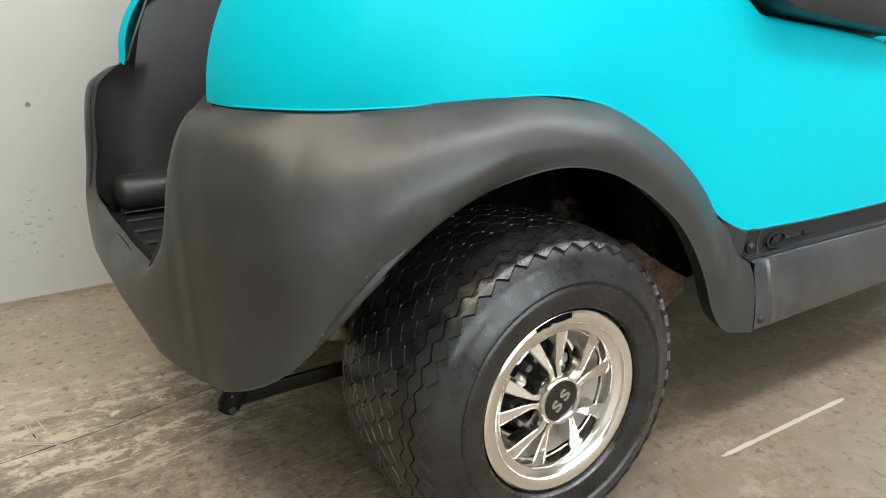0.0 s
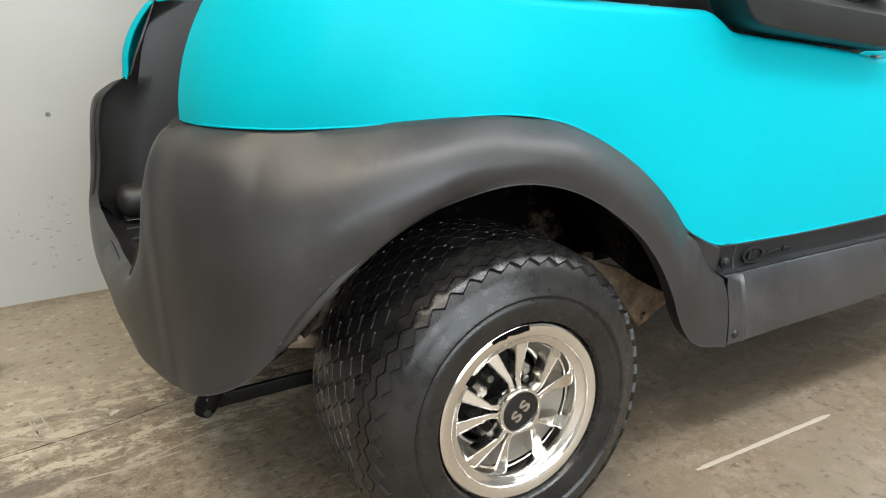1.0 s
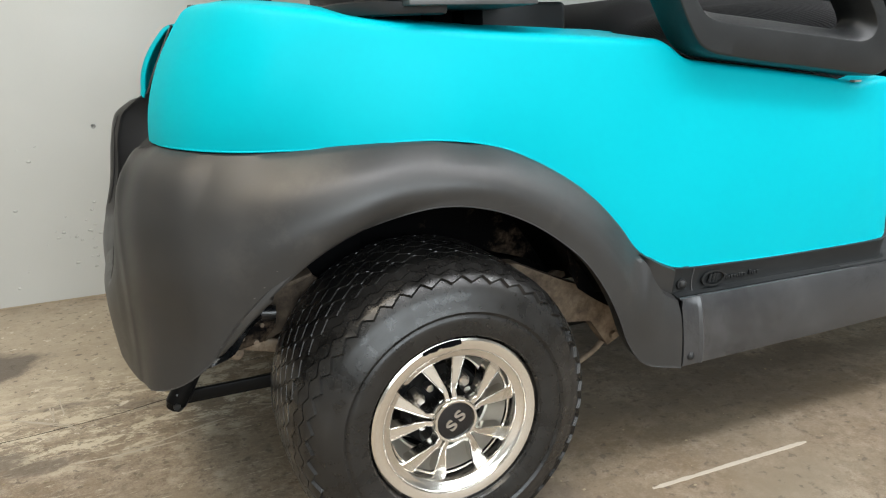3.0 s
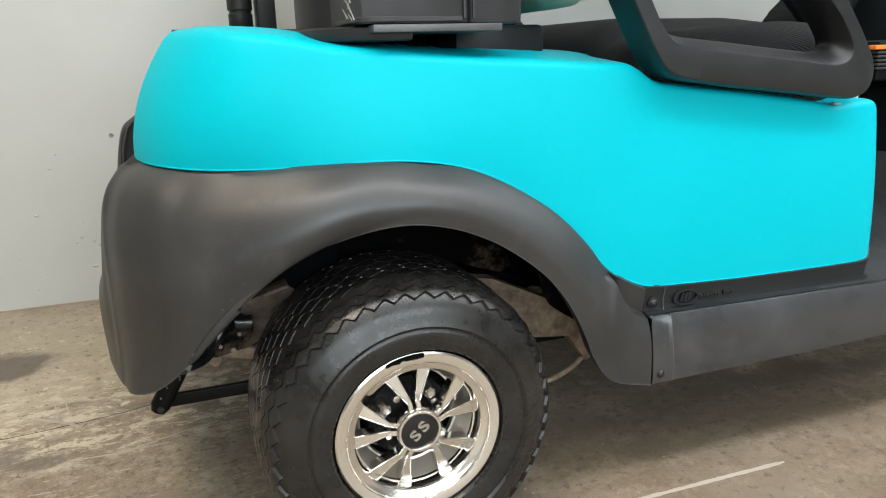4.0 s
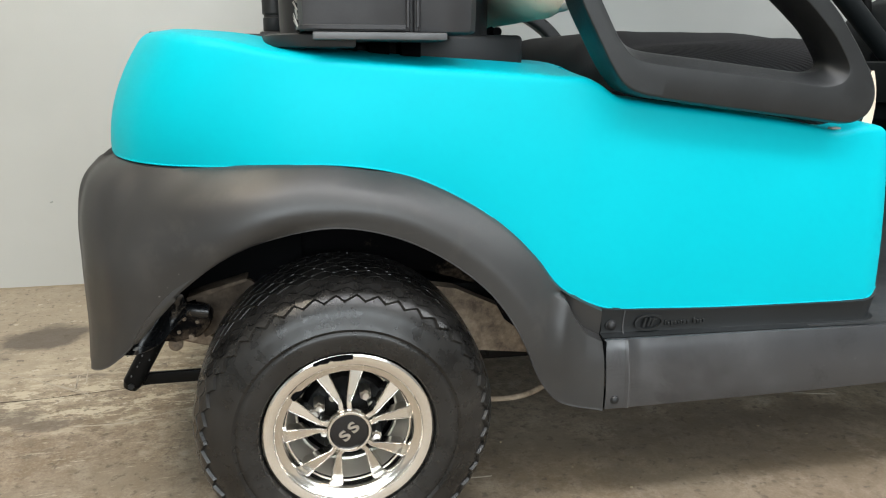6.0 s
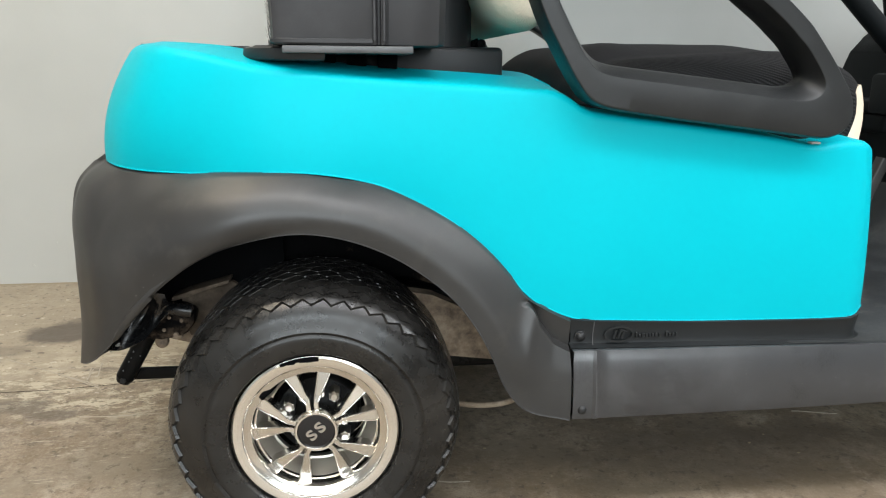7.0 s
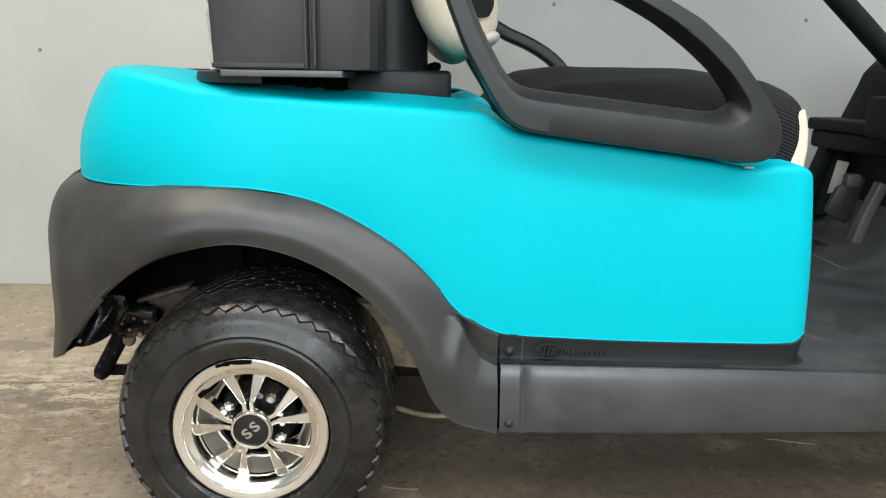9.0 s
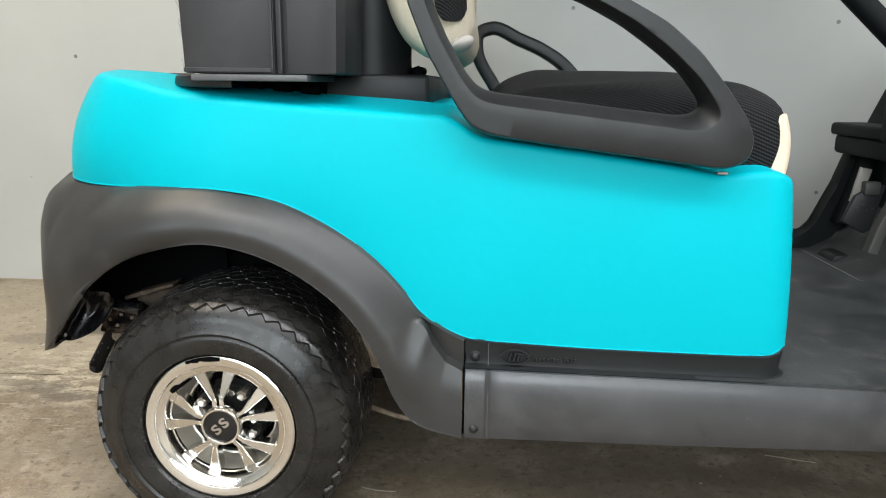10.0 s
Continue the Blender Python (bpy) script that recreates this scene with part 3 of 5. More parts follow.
def rocker():
    """Rocker panel: a recessed dark strip above and a long grey-black skirt below."""
    for mirror in (False, True):
        ledge = lambda x: 0.332 - 0.0196 * (min(x, 0.86) - 0.41) - 0.026 * max(0.0, x - 0.86)
        tops = lambda x: np.interp(x, (0.407, 0.42, 0.48, 0.60, 0.74, 0.88), (0.378, 0.3755, 0.3722, 0.3667, 0.3637, 0.3620))
        sec = [(0.090, 0.392), (0.0430, 0.3745), (0.0480, 0.012), (0.0460, 0.004), (0.0335, 0.0006)]
        bm = bmesh.new()
        rows = []
        for x in np.concatenate([[0.407, 0.441], np.linspace(0.452, 0.884, 12)]):
            rows.append([(x, y, z - 0.3745 + tops(x) if z > 0.1 else ledge(x) + z) for y, z in sec])
        for a in np.linspace(0, 90, 8)[1:]:                   # rounded front end
            cx, r = 0.884, 0.047
            rows.append([(cx + (r + 0.046 - max(y, 0.03)) * math.sin(radians(a)), 0.093 - (0.093 - y) * math.cos(radians(a)), z - 0.3745 + 0.362 + 0.030 * (a / 90) ** 2 if z > 0.1 else ledge(0.89) + z) for y, z in sec])
        grid(bm, [[far(p) if mirror else p for p in r] for r in rows])
        strip = part("side_strip", bm, STRIP, cart, "dark matt strip below the turquoise panel", solid=0.003)
        bm = bmesh.new()
        rows = []
        for x in np.concatenate([[0.408, 0.412, 0.440, 0.4425, 0.4455, 0.4485, 0.4515], np.linspace(0.47, 1.62, 22)]):
            out = 0.0030 if x == 0.4455 else 0.0016 if 0.4425 <= x <= 0.4485 else 0.0
            lift, top = 0.010 * max(0.0, (x - 0.75) / 0.87), ledge(x) - 0.323
            prof = [(0.034, 0.303), (0.034, 0.3222), (0.0300, 0.3230), (0.0275, 0.3218), (0.0245, 0.317), (0.0205, 0.305), (0.0165, 0.287), (0.0125, 0.262), (0.0115, 0.240),
                    (0.0118, 0.226), (0.0135, 0.2175), (0.020, 0.2150), (0.040, 0.214), (0.09, 0.215)]
            rows.append([(x, y - out * (0.2 < z < 0.3225), z + (top if z > 0.3 else top * 0.4 + lift if z > 0.28 else lift)) for y, z in prof])
        grid(bm, [[far(p) if mirror else p for p in r] for r in rows])
        skirt = part("rocker_panel", bm, SKIRT, cart, "long scuffed grey-black plastic rocker panel", sharp=30, solid=0.004)
        if mirror:
            continue
        # paler rod along the upright bead's crest, painting its highlight
        bm = bmesh.new()
        crest = spline([(0.4455, 0.0418, 0.373), (0.4455, 0.0460, 0.345), (0.4455, 0.0440, 0.336), (0.4455, 0.0240, 0.3200), (0.4455, 0.0180, 0.306), (0.4455, 0.0132, 0.285), (0.4455, 0.0094, 0.262), (0.4455, 0.0085, 0.240), (0.4455, 0.0090, 0.222)], 40)
        sweep(bm, crest, [(0.0009 * math.cos(t), 0.0009 * math.sin(t)) for t in np.linspace(0, 2 * math.pi, 6, endpoint=False)], up=(1, 0, 0))
        part("bead_edge", bm, GLINT_AND_CHIP, skirt, "pale line painting the highlight on the bead")
        for (x, y, z), owner in (((0.424, 0.043, 0.349), strip), ((0.4235, 0.0125, 0.234), skirt)):
            bm = bmesh.new()
            lathe(bm, [(0.0001, -0.0055), (0.004, -0.0050), (0.0066, -0.003), (0.0076, -0.0004), (0.0095, 0.0), (0.0098, 0.002)], 20, (x, y, z))
            part("push_rivet", bm, DARK, owner, "black domed plastic rivet")
        # cut between fender and rocker panel, filled with black for its shadow
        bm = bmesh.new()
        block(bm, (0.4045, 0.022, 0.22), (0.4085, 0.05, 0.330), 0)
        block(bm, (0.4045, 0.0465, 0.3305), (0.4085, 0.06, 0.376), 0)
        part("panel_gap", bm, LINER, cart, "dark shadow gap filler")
        # raised oval mark and a raised unreadable word beside it
        bm = bmesh.new()
        ring = [(0.4885 + 0.0235 * math.cos(t), 0.0425, 0.3505 + 0.0125 * math.sin(t)) for t in np.linspace(0, 2 * math.pi, 36, endpoint=False)]
        sweep(bm, ring, [(0.0018, 0.0018), (-0.0018, 0.0018), (-0.0018, -0.0018), (0.0018, -0.0018)], closed=True)
        for x, lean in ((0.4815, 0.002), (0.489, 0.002), (0.495, 0.002)):
            rod(bm, (x - lean, 0.0428, 0.3435), (x + lean, 0.0428, 0.3585), 0.0026, n=6)
        rod(bm, (0.489, 0.0428, 0.3575), (0.501, 0.0428, 0.355), 0.0022, n=6)
        part("oval_emblem", bm, STRIP, strip, "raised black oval emblem")
        bm = bmesh.new()
        x = 0.517
        random.seed(4)
        for k in range(13):
            w = random.choice((0.0036, 0.0044, 0.0052))
            h = 0.0065 if k in (0, 9) else random.choice((0.0042, 0.0048))
            if k != 8:
                block(bm, (x, 0.0430, 0.3430), (x + w, 0.0480, 0.3430 + h * 1.35), 0.0006, 1)
            x += w + 0.0014
        part("raised_lettering", bm, STRIP, strip, "row of small raised black bars")


rocker()


# ---- rear wheels ----
def tread(x):
    """Sawtooth in 0..1: a long slope and a short step."""
    x %= 1.0
    return x / 0.62 if x < 0.62 else (1 - x) / 0.38


PHASE = (0.0, 0.37, 0.85, 0.22, 0.64, 0.12, 0.55)       # offsets of the tread grooves round the tyre


def tread_step(x, col):
    """Whether a groove's stretch is one of the short steps of its zigzag."""
    return (x + PHASE[col[3]]) % 1.0 >= 0.60


def tyre_mesh():
    """An 18-inch golf tyre, axle along y, outer face at y near 0, pressed flat where it stands."""
    teeth, per = 44, 10
    n = teeth * per
    wide = 0.246
    crown = lambda y: 0.2325 - 0.50 * (y - wide / 2) ** 2
    shoulder = spline([(0.0005, 0.183), (0.0035, 0.192), (0.0070, 0.1995), (0.0125, 0.2068), (0.0215, 0.2155), (0.033, 0.2232), (0.046, 0.2285)], 101)
    at = lambda k: shoulder[int(round(k * 100))]
    up = np.array((-0.0033, 0.0030))
    # columns: y, radius, kind (0 plain, 1 foot and 2 top of the shoulder zigzag, 3 tread line, 4 shoulder line)
    side = [(0.030, 0.118, 0), (0.022, 0.1286, 0), (0.010, 0.1296, 0), (0.0030, 0.1306, 0), (0.0002, 0.1322, 0), (-0.0024, 0.1338, 0), (-0.0030, 0.1352, 0), (-0.0046, 0.145, 0), (-0.0056, 0.154, 0), (-0.0060, 0.1590, 0), (-0.0050, 0.1620, 0), (-0.0034, 0.1645, 0), (-0.0048, 0.1672, 0), (-0.0062, 0.1690, 0),
            (-0.0040, 0.176, 0), (*at(0), 0), (*at(0.12), 0), (*at(0.24), 0), (*at(0.34), 0), (0, 0, 1), (0, 0, 2), (0.33, 0, 6), (0.66, 0, 6), (0.565, 0, 5), (0.640, 0, 4), (0.648, -0.0030, 4), (0.666, -0.0030, 4), (0.674, 0, 4),
            (0.850, 0, 4), (0.857, -0.0030, 4), (0.873, -0.0030, 4), (0.880, 0, 4)]
    cols = [(y, r, a, 0) for y, r, a in side]
    for k in range(7):
        y = 0.056 + (wide - 0.112) * k / 6
        for dy, dr in ((-0.0021, 0), (-0.0013, -0.0022), (0.0013, -0.0022), (0.0021, 0)):
            cols.append((y + dy, dr, 3, k))
    cols += [(y if a else wide - y, r, a, 1) for y, r, a in reversed(side)]
    rows = []
    for i in range(n):
        th = 2 * math.pi * i / n
        row = []
        for y, r, a, back in cols:
            if a in (1, 2):
                y, r = at(0.45 + (tread(i / per) - 0.5) * 0.150 - (0.030 if a == 1 else 0)) + (0 if a == 1 else up)
            elif a == 6:
                foot = 0.45 + (tread(i / per) - 0.5) * 0.150
                y, r = at(foot + (0.565 - foot) * y) + up * (1 - 0.1 * y)
            elif a == 5:
                y, r = at(y) + up * 0.9
            elif a == 4:
                y, r = at(y + (tread(i / per + (0.45 if y < 0.7 else 0.1)) - 0.5) * 0.11) + up * (1 - y) * 1.6 + np.array((-r * 0.4, r))
            elif a == 3:
                y += (tread(i / per + PHASE[back]) - 0.5) * 0.0125
                r += crown(y)
            if a in (1, 2, 4, 5, 6) and back:
                y = wide - y
            row.append((r * math.sin(th), y, max(r * math.cos(th), 0.0004 - HUB)))
        rows.append(row)
    bm = bmesh.new()
    grid(bm, rows, closed_u=True)
    low = [a in (3, 4) and r < 0 for y, r, a, back in cols]
    bm.faces.ensure_lookup_table()
    for f in bm.faces:                                     # dust tones in the grooves, shadow black on the zigzag risers
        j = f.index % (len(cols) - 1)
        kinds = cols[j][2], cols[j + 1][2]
        if low[j] and low[j + 1]:                          # paler on the short steps, painting their bright edges
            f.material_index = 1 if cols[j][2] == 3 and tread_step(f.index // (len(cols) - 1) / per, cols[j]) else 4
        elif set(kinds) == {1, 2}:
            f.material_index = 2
        elif 5 in kinds or 6 in kinds:                                   # smooth raised band inside the sawtooth, its highlight painted in
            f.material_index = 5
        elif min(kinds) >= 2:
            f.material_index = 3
    return bm


def wheel():
    bm = bmesh.new()
    # rim: flange, flat face, step, and the deep barrel
    lathe(bm, [(0.1185, 0.018), (0.1262, 0.012), (0.1288, 0.004), (0.1288, -0.002), (0.1275, -0.0050), (0.1245, -0.0066), (0.1125, -0.0058), (0.1112, -0.0052), (0.1100, -0.0022), (0.1085, -0.0008), (0.1020, 0.0010), (0.0985, 0.0030),
               (0.0968, 0.0060), (0.0958, 0.0110), (0.0950, 0.030), (0.0940, 0.060), (0.0900, 0.064), (0.0890, 0.110), (0.092, 0.150), (0.105, 0.19), (0.1185, 0.198)], 96)
    w = part("wheel", bm, CHROME, cart, "chrome ten-spoke wheel with worn rim", sharp=28)
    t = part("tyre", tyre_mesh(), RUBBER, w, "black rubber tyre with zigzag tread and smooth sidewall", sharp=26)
    for m in (GROOVE_LIT_DUST, STEP_SHADE, TREAD, GROOVE_DARK, BAND):
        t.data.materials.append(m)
    # spokes in five pairs
    for k in range(5):
        for s in (-1, 1):
            a0 = radians(97 - 72 * k)
            bm = bmesh.new()
            u0, u1 = Vector((math.cos(a0), 0, math.sin(a0))), Vector((-math.sin(a0), 0, math.cos(a0)))
            aout = a0 + s * radians(16.3)
            dout = Vector((math.cos(aout), 0, math.sin(aout)))
            near, kink, end = u0 * 0.028 + u1 * s * 0.0058, u0 * 0.0450 + u1 * s * 0.0062, dout * 0.0972
            rows = []
            for u, c in [(0.0, near), (0.08, near.lerp(kink, 0.5)), (0.16, near.lerp(kink, 0.94)), (0.20, kink.lerp(end, 0.05))] + [(0.2 + 0.8 * v, kink.lerp(end, v)) for v in np.linspace(0.12, 1, 8)]:
                d = (kink - near if u < 0.12 else end - near if u < 0.22 else end - kink).normalized()
                tang = Vector((-d.z, 0, d.x))
                wd = 0.0040 + 0.0070 * max(0.0, (u - 0.18) / 0.82)
                y0 = 0.0040 + 0.0130 * u
                sec = [(-wd, 0.022), (-wd, 0.0016), (-wd + 0.0010, 0.0), (-wd + 0.0020, 0.0002), (-wd + 0.0024, 0.0010), (wd - 0.0024, 0.0010), (wd - 0.0020, 0.0002), (wd - 0.0010, 0.0), (wd, 0.0016), (wd, 0.022)]
                rows.append([c + tang * q + Vector((0, y0 + e, 0)) for q, e in sec])
            vs = grid(bm, rows, closed_v=True)
            bm.faces.new(vs[0])
            bm.faces.new(vs[-1])
            part("spoke", bm, CHROME, w, sharp=25)
    bm = bmesh.new()
    lathe(bm, [(0.0950, 0.036), (0.0960, 0.032), (0.0955, 0.022), (0.0935, 0.0225), (0.0930, 0.034), (0.0950, 0.036)], 72)
    part("spoke_ring", bm, CHROME, w, sharp=25)
    # hub: dark drum, nuts, cap with a bright ring
    bm = bmesh.new()
    lathe(bm, [(0.0001, 0.052), (0.030, 0.052), (0.036, 0.056), (0.064, 0.058), (0.068, 0.064), (0.070, 0.12), (0.0895, 0.125)], 48)
    part("brake_drum", bm, BLACK_PAINT, w, "black painted brake drum")
    bm = bmesh.new()
    lathe(bm, [(0.0949, 0.026), (0.0935, 0.0268), (0.0850, 0.0480), (0.0800, 0.0570), (0.0770, 0.0590), (0.0765, 0.068)], 64)
    part("wheel_dish", bm, DULL_CHROME, w, "chrome inner dish behind the spokes", sharp=25)
    bm = bmesh.new()
    lathe(bm, [(0.024, 0.05), (0.0265, 0.01), (0.0280, 0.0006), (0.0292, -0.0016), (0.0320, -0.0018), (0.0340, 0.0008), (0.0345, 0.012), (0.030, 0.02)], 48)
    part("cap_ring", bm, CHROME, w, "chrome ring round the hub cap")
    bm = bmesh.new()
    lathe(bm, [(0.0001, 0.0003), (0.020, 0.0006), (0.0275, 0.0018), (0.0290, 0.004)], 48)
    part("hub_cap", bm, CAP, w, "gloss black hub cap")
    for k, (q, e) in enumerate(((-0.0066, -0.0064), (0.0066, 0.0064))):
        cu = bpy.data.curves.new("letter", "FONT")
        cu.body, cu.size, cu.align_x, cu.align_y, cu.extrude = "S", 0.0235, "CENTER", "CENTER", 0.0005
        cu.offset = 0.0007
        ob = new("letter", cu)
        dg = bpy.context.evaluated_depsgraph_get()
        me = bpy.data.meshes.new_from_object(ob.evaluated_get(dg))
        bpy.data.objects.remove(ob)
        me.transform(Matrix.Translation((q, -0.0004, e)) @ Matrix.Rotation(radians(44), 4, "Y").inverted() @ Matrix.Rotation(radians(90), 4, "X") @ Matrix.Diagonal((1.25, 1, 1, 1)))
        me.materials.clear()
        me.materials.append(STEEL)
        o = new("letter", me)
        o.parent = w
    for k in range(4):
        a = radians(45 + 90 * k + 12)
        bm = bmesh.new()
        x, z = 0.051 * math.cos(a), 0.051 * math.sin(a)
        rod(bm, (x, 0.056, z), (x, 0.030, z), 0.0100, 0.0090, 6)
        rod(bm, (x, 0.030, z), (x, 0.026, z), 0.0080, 0.005, 12)
        part("lug_nut", bm, STEEL, w, "plated lug nut", sharp=20)
        for da in (-26, 24):
            bm = bmesh.new()
            x, z = 0.043 * math.cos(a + radians(da)), 0.043 * math.sin(a + radians(da))
            rod(bm, (x, 0.056, z), (x, 0.040, z), 0.0062, 0.0056, 8)
            part("hub_stud", bm, STEEL, w, "small plated hub stud", sharp=20)
    # rubber valve, bent against the rim
    bm = bmesh.new()
    sweep(bm, spline([(-0.058, 0.030, 0.076), (-0.066, 0.010, 0.071), (-0.074, 0.003, 0.066), (-0.080, 0.004, 0.060)], 10), [(0.0052 * math.cos(t), 0.0052 * math.sin(t)) for t in np.linspace(0, 2 * math.pi, 12, endpoint=False)])
    part("valve_stem", bm, LINER, w, "black rubber valve stem")
    # black scuffs where the plating is gone
    bm = bmesh.new()
    random.seed(9)
    inner, outer = [], []
    for a in np.linspace(86, 113, 30):
        r0 = 0.1225 - 0.0045 * random.random() * math.sin(math.pi * (a - 86) / 27) - (0.002 if a < 97 else 0)
        inner.append((r0 * math.cos(radians(a)), -0.0080, r0 * math.sin(radians(a))))
        outer.append((0.1272 * math.cos(radians(a)), -0.0066, 0.1272 * math.sin(radians(a))))
    grid(bm, [inner, outer])
    part("bare_rim_patch", bm, LINER, w, "black patch of lost plating", solid=0.0006)
    t.data.transform(Matrix.Translation((0, -0.009, 0)))   # the sidewall bulges past the rim
    w.matrix_world = pose(0, 0.009, HUB)
    bpy.context.view_layer.update()
    # far wheel
    w2 = w.copy()
    scene.collection.objects.link(w2)
    w2.parent = cart
    for ch in w.children:
        if ch.name.startswith(("tyre", "spoke", "hub", "cap")):
            c2 = ch.copy()
            scene.collection.objects.link(c2)
            c2.parent = w2
    w2.matrix_world = pose(0, 2 * MID - 0.009, HUB) @ Matrix.Rotation(math.pi, 4, "Z")


wheel()


# ---- under the cart ----
GLOSS = plastic("glossy_black_liner", (0.004, 0.0042, 0.0046), 0.28, 80, 0.06, 0.5, 2.0)
GLOSS.node_tree.nodes["Principled BSDF"].inputs["Specular IOR Level"].default_value = 0.5
scuff(GLOSS, (0.16, 0.15, 0.145), 0.35, 30, 0.55, 0.66)


def chassis():
    for y in (0.30, 2 * MID - 0.30):
        bm = bmesh.new()
        block(bm, (-0.30, y - 0.025, 0.30), (0.88, y + 0.025, 0.36), 0.006)
        part("frame_rail", bm, BLACK_PAINT, cart, "black steel frame rail")
        bm = bmesh.new()
        sweep(bm, spline([(-0.34, y - 0.01, 0.315), (-0.20, y - 0.01, 0.275), (0.0, y - 0.01, 0.255), (0.20, y - 0.01, 0.275), (0.34, y - 0.01, 0.32)], 20), rounded(0.022, 0.045, 0.004))
        part("leaf_spring", bm, RUST, cart, "rust-brown leaf spring")
    bm = bmesh.new()
    rod(bm, (0, 0.10, HUB), (0, 2 * MID - 0.10, HUB), 0.032, n=20)
    block(bm, (-0.11, 0.52, 0.13), (0.12, 0.78, 0.36), 0.03, 3)
    part("rear_axle", bm, RUST, cart, "dusty brown rear axle and gear housing")
    # dusty tan spring hanger ahead of the wheel, with its bolt
    bm = bmesh.new()
    outline = [(0.15, 0.385), (0.20, 0.376), (0.25, 0.352), (0.30, 0.328), (0.37, 0.300), (0.455, 0.255), (0.458, 0.222), (0.392, 0.188), (0.352, 0.244), (0.16, 0.268)]
    rows = [[(x, y, z) for x, z in outline] for y in (0.195, 0.225)]
    vs = grid(bm, rows, closed_v=True)
    bm.faces.new(vs[0])
    bm.faces.new(vs[1])
    hanger = part("spring_hanger", bm, RUST, cart, "dusty tan steel spring hanger plate", sharp=30)
    bm = bmesh.new()
    rod(bm, (0.402, 0.196, 0.208), (0.402, 0.187, 0.208), 0.008, n=6)
    part("hanger_bolt", bm, RUST, hanger, "rusty hexagon bolt", sharp=20)
    # tan swing arm plate behind the wheel, with a flange along its top
    bm = bmesh.new()
    prism(bm, [(-0.238, 0.376), (-0.214, 0.384), (-0.150, 0.404), (-0.130, 0.39), (-0.130, 0.34), (-0.172, 0.328), (-0.228, 0.304)], 0.224, 0.236, 0.002)
    prism(bm, [(-0.246, 0.378), (-0.214, 0.388), (-0.150, 0.408), (-0.150, 0.414), (-0.216, 0.396), (-0.247, 0.386)], 0.196, 0.236, 0.0015)
    part("swing_arm", bm, TAN, cart, "dusty tan steel swing arm plate")
    # black greasy bracket in front of it, riveted, with a nut and a rubber knob below
    bm = bmesh.new()
    prism(bm, [(-0.302, 0.314), (-0.287, 0.350), (-0.252, 0.376), (-0.224, 0.371), (-0.208, 0.360), (-0.212, 0.338), (-0.230, 0.318), (-0.268, 0.313)], 0.190, 0.220, 0.006)
    bracket = part("inner_bracket", bm, GRIME, cart, "greasy black steel bracket inside the wheel arch", sharp=30)
    bm = bmesh.new()
    rod(bm, (-0.262, 0.186, 0.372), (-0.212, 0.186, 0.364), 0.010, 0.0115, 14)
    part("rubber_sleeve", bm, GLOSS, bracket, "black rubber sleeve")
    for x, z in ((-0.275, 0.342), (-0.252, 0.352), (-0.232, 0.346), (-0.262, 0.330)):
        bm = bmesh.new()
        rod(bm, (x, 0.191, z), (x, 0.187, z), 0.0038, 0.0028, 8)
        part("rivet", bm, RUST, bracket)
    bm = bmesh.new()
    rod(bm, (-0.243, 0.216, 0.320), (-0.243, 0.192, 0.321), 0.0105, 0.0100, 6)
    rod(bm, (-0.243, 0.193, 0.321), (-0.243, 0.186, 0.321), 0.005, 0.004, 10)
    part("shackle_nut", bm, RUST, bracket, "dull brassy nut and bolt end", sharp=20)
    bm = bmesh.new()
    bmesh.ops.create_uvsphere(bm, u_segments=14, v_segments=8, radius=1, matrix=Matrix.Translation((-0.272, 0.207, 0.304)) @ Matrix.Diagonal((0.012, 0.012, 0.013, 1)))
    part("rubber_knob", bm, RUST, bracket, "dusty rounded bush under the bracket")
    # dark torn flap hanging inside the front of the arch
    bm = bmesh.new()
    prism(bm, [(0.235, 0.430), (0.246, 0.380), (0.262, 0.350), (0.287, 0.331), (0.318, 0.312), (0.345, 0.297), (0.365, 0.300), (0.350, 0.345), (0.297, 0.412)], 0.098, 0.104, 0.001)
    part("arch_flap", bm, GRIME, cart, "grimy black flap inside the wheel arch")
    # bumper stay: a chipped black tube and a flat bar running forward
    bm = bmesh.new()
    rod(bm, (-0.366, 0.282, 0.206), (-0.308, 0.282, 0.306), 0.0165, n=18)
    rod(bm, (-0.371, 0.282, 0.197), (-0.366, 0.282, 0.206), 0.0125, 0.0165, 18)
    stay = part("bumper_stay", bm, BLACK_PAINT, cart, "chipped black steel bumper stay tube")
    random.seed(17)
    for k in range(7):
        u, a = random.uniform(0.1, 0.9), random.uniform(-2.6, -0.8)
        c = Vector((-0.366, 0.282, 0.206)).lerp(Vector((-0.308, 0.282, 0.306)), u) + Vector((-0.86 * math.cos(a), math.sin(a), 0.5 * math.cos(a))) * 0.0163
        bm = bmesh.new()
        bmesh.ops.create_icosphere(bm, subdivisions=1, radius=random.uniform(0.0008, 0.0020), matrix=Matrix.Translation(c) @ Matrix.Diagonal((1, 0.5, 1.3, 1)))
        part("paint_chip", bm, GLINT_AND_CHIP, stay, "bare spot where the paint is chipped")
    bm = bmesh.new()
    rod(bm, (-0.3655, 0.270, 0.2055), (-0.3655, 0.2635, 0.2055), 0.0065, 0.0055, 6)
    part("stay_bolt", bm, DARK, stay, "dull bolt head", sharp=20)
    bm = bmesh.new()
    block(bm, (-0.355, 0.288, 0.196), (0.62, 0.298, 0.218), 0.002)
    part("lower_bar", bm, BLACK_PAINT, cart, "flat black steel bar under the rear")
    # crumpled liner flap behind the fender tip
    bm = bmesh.new()
    rows = []
    random.seed(3)
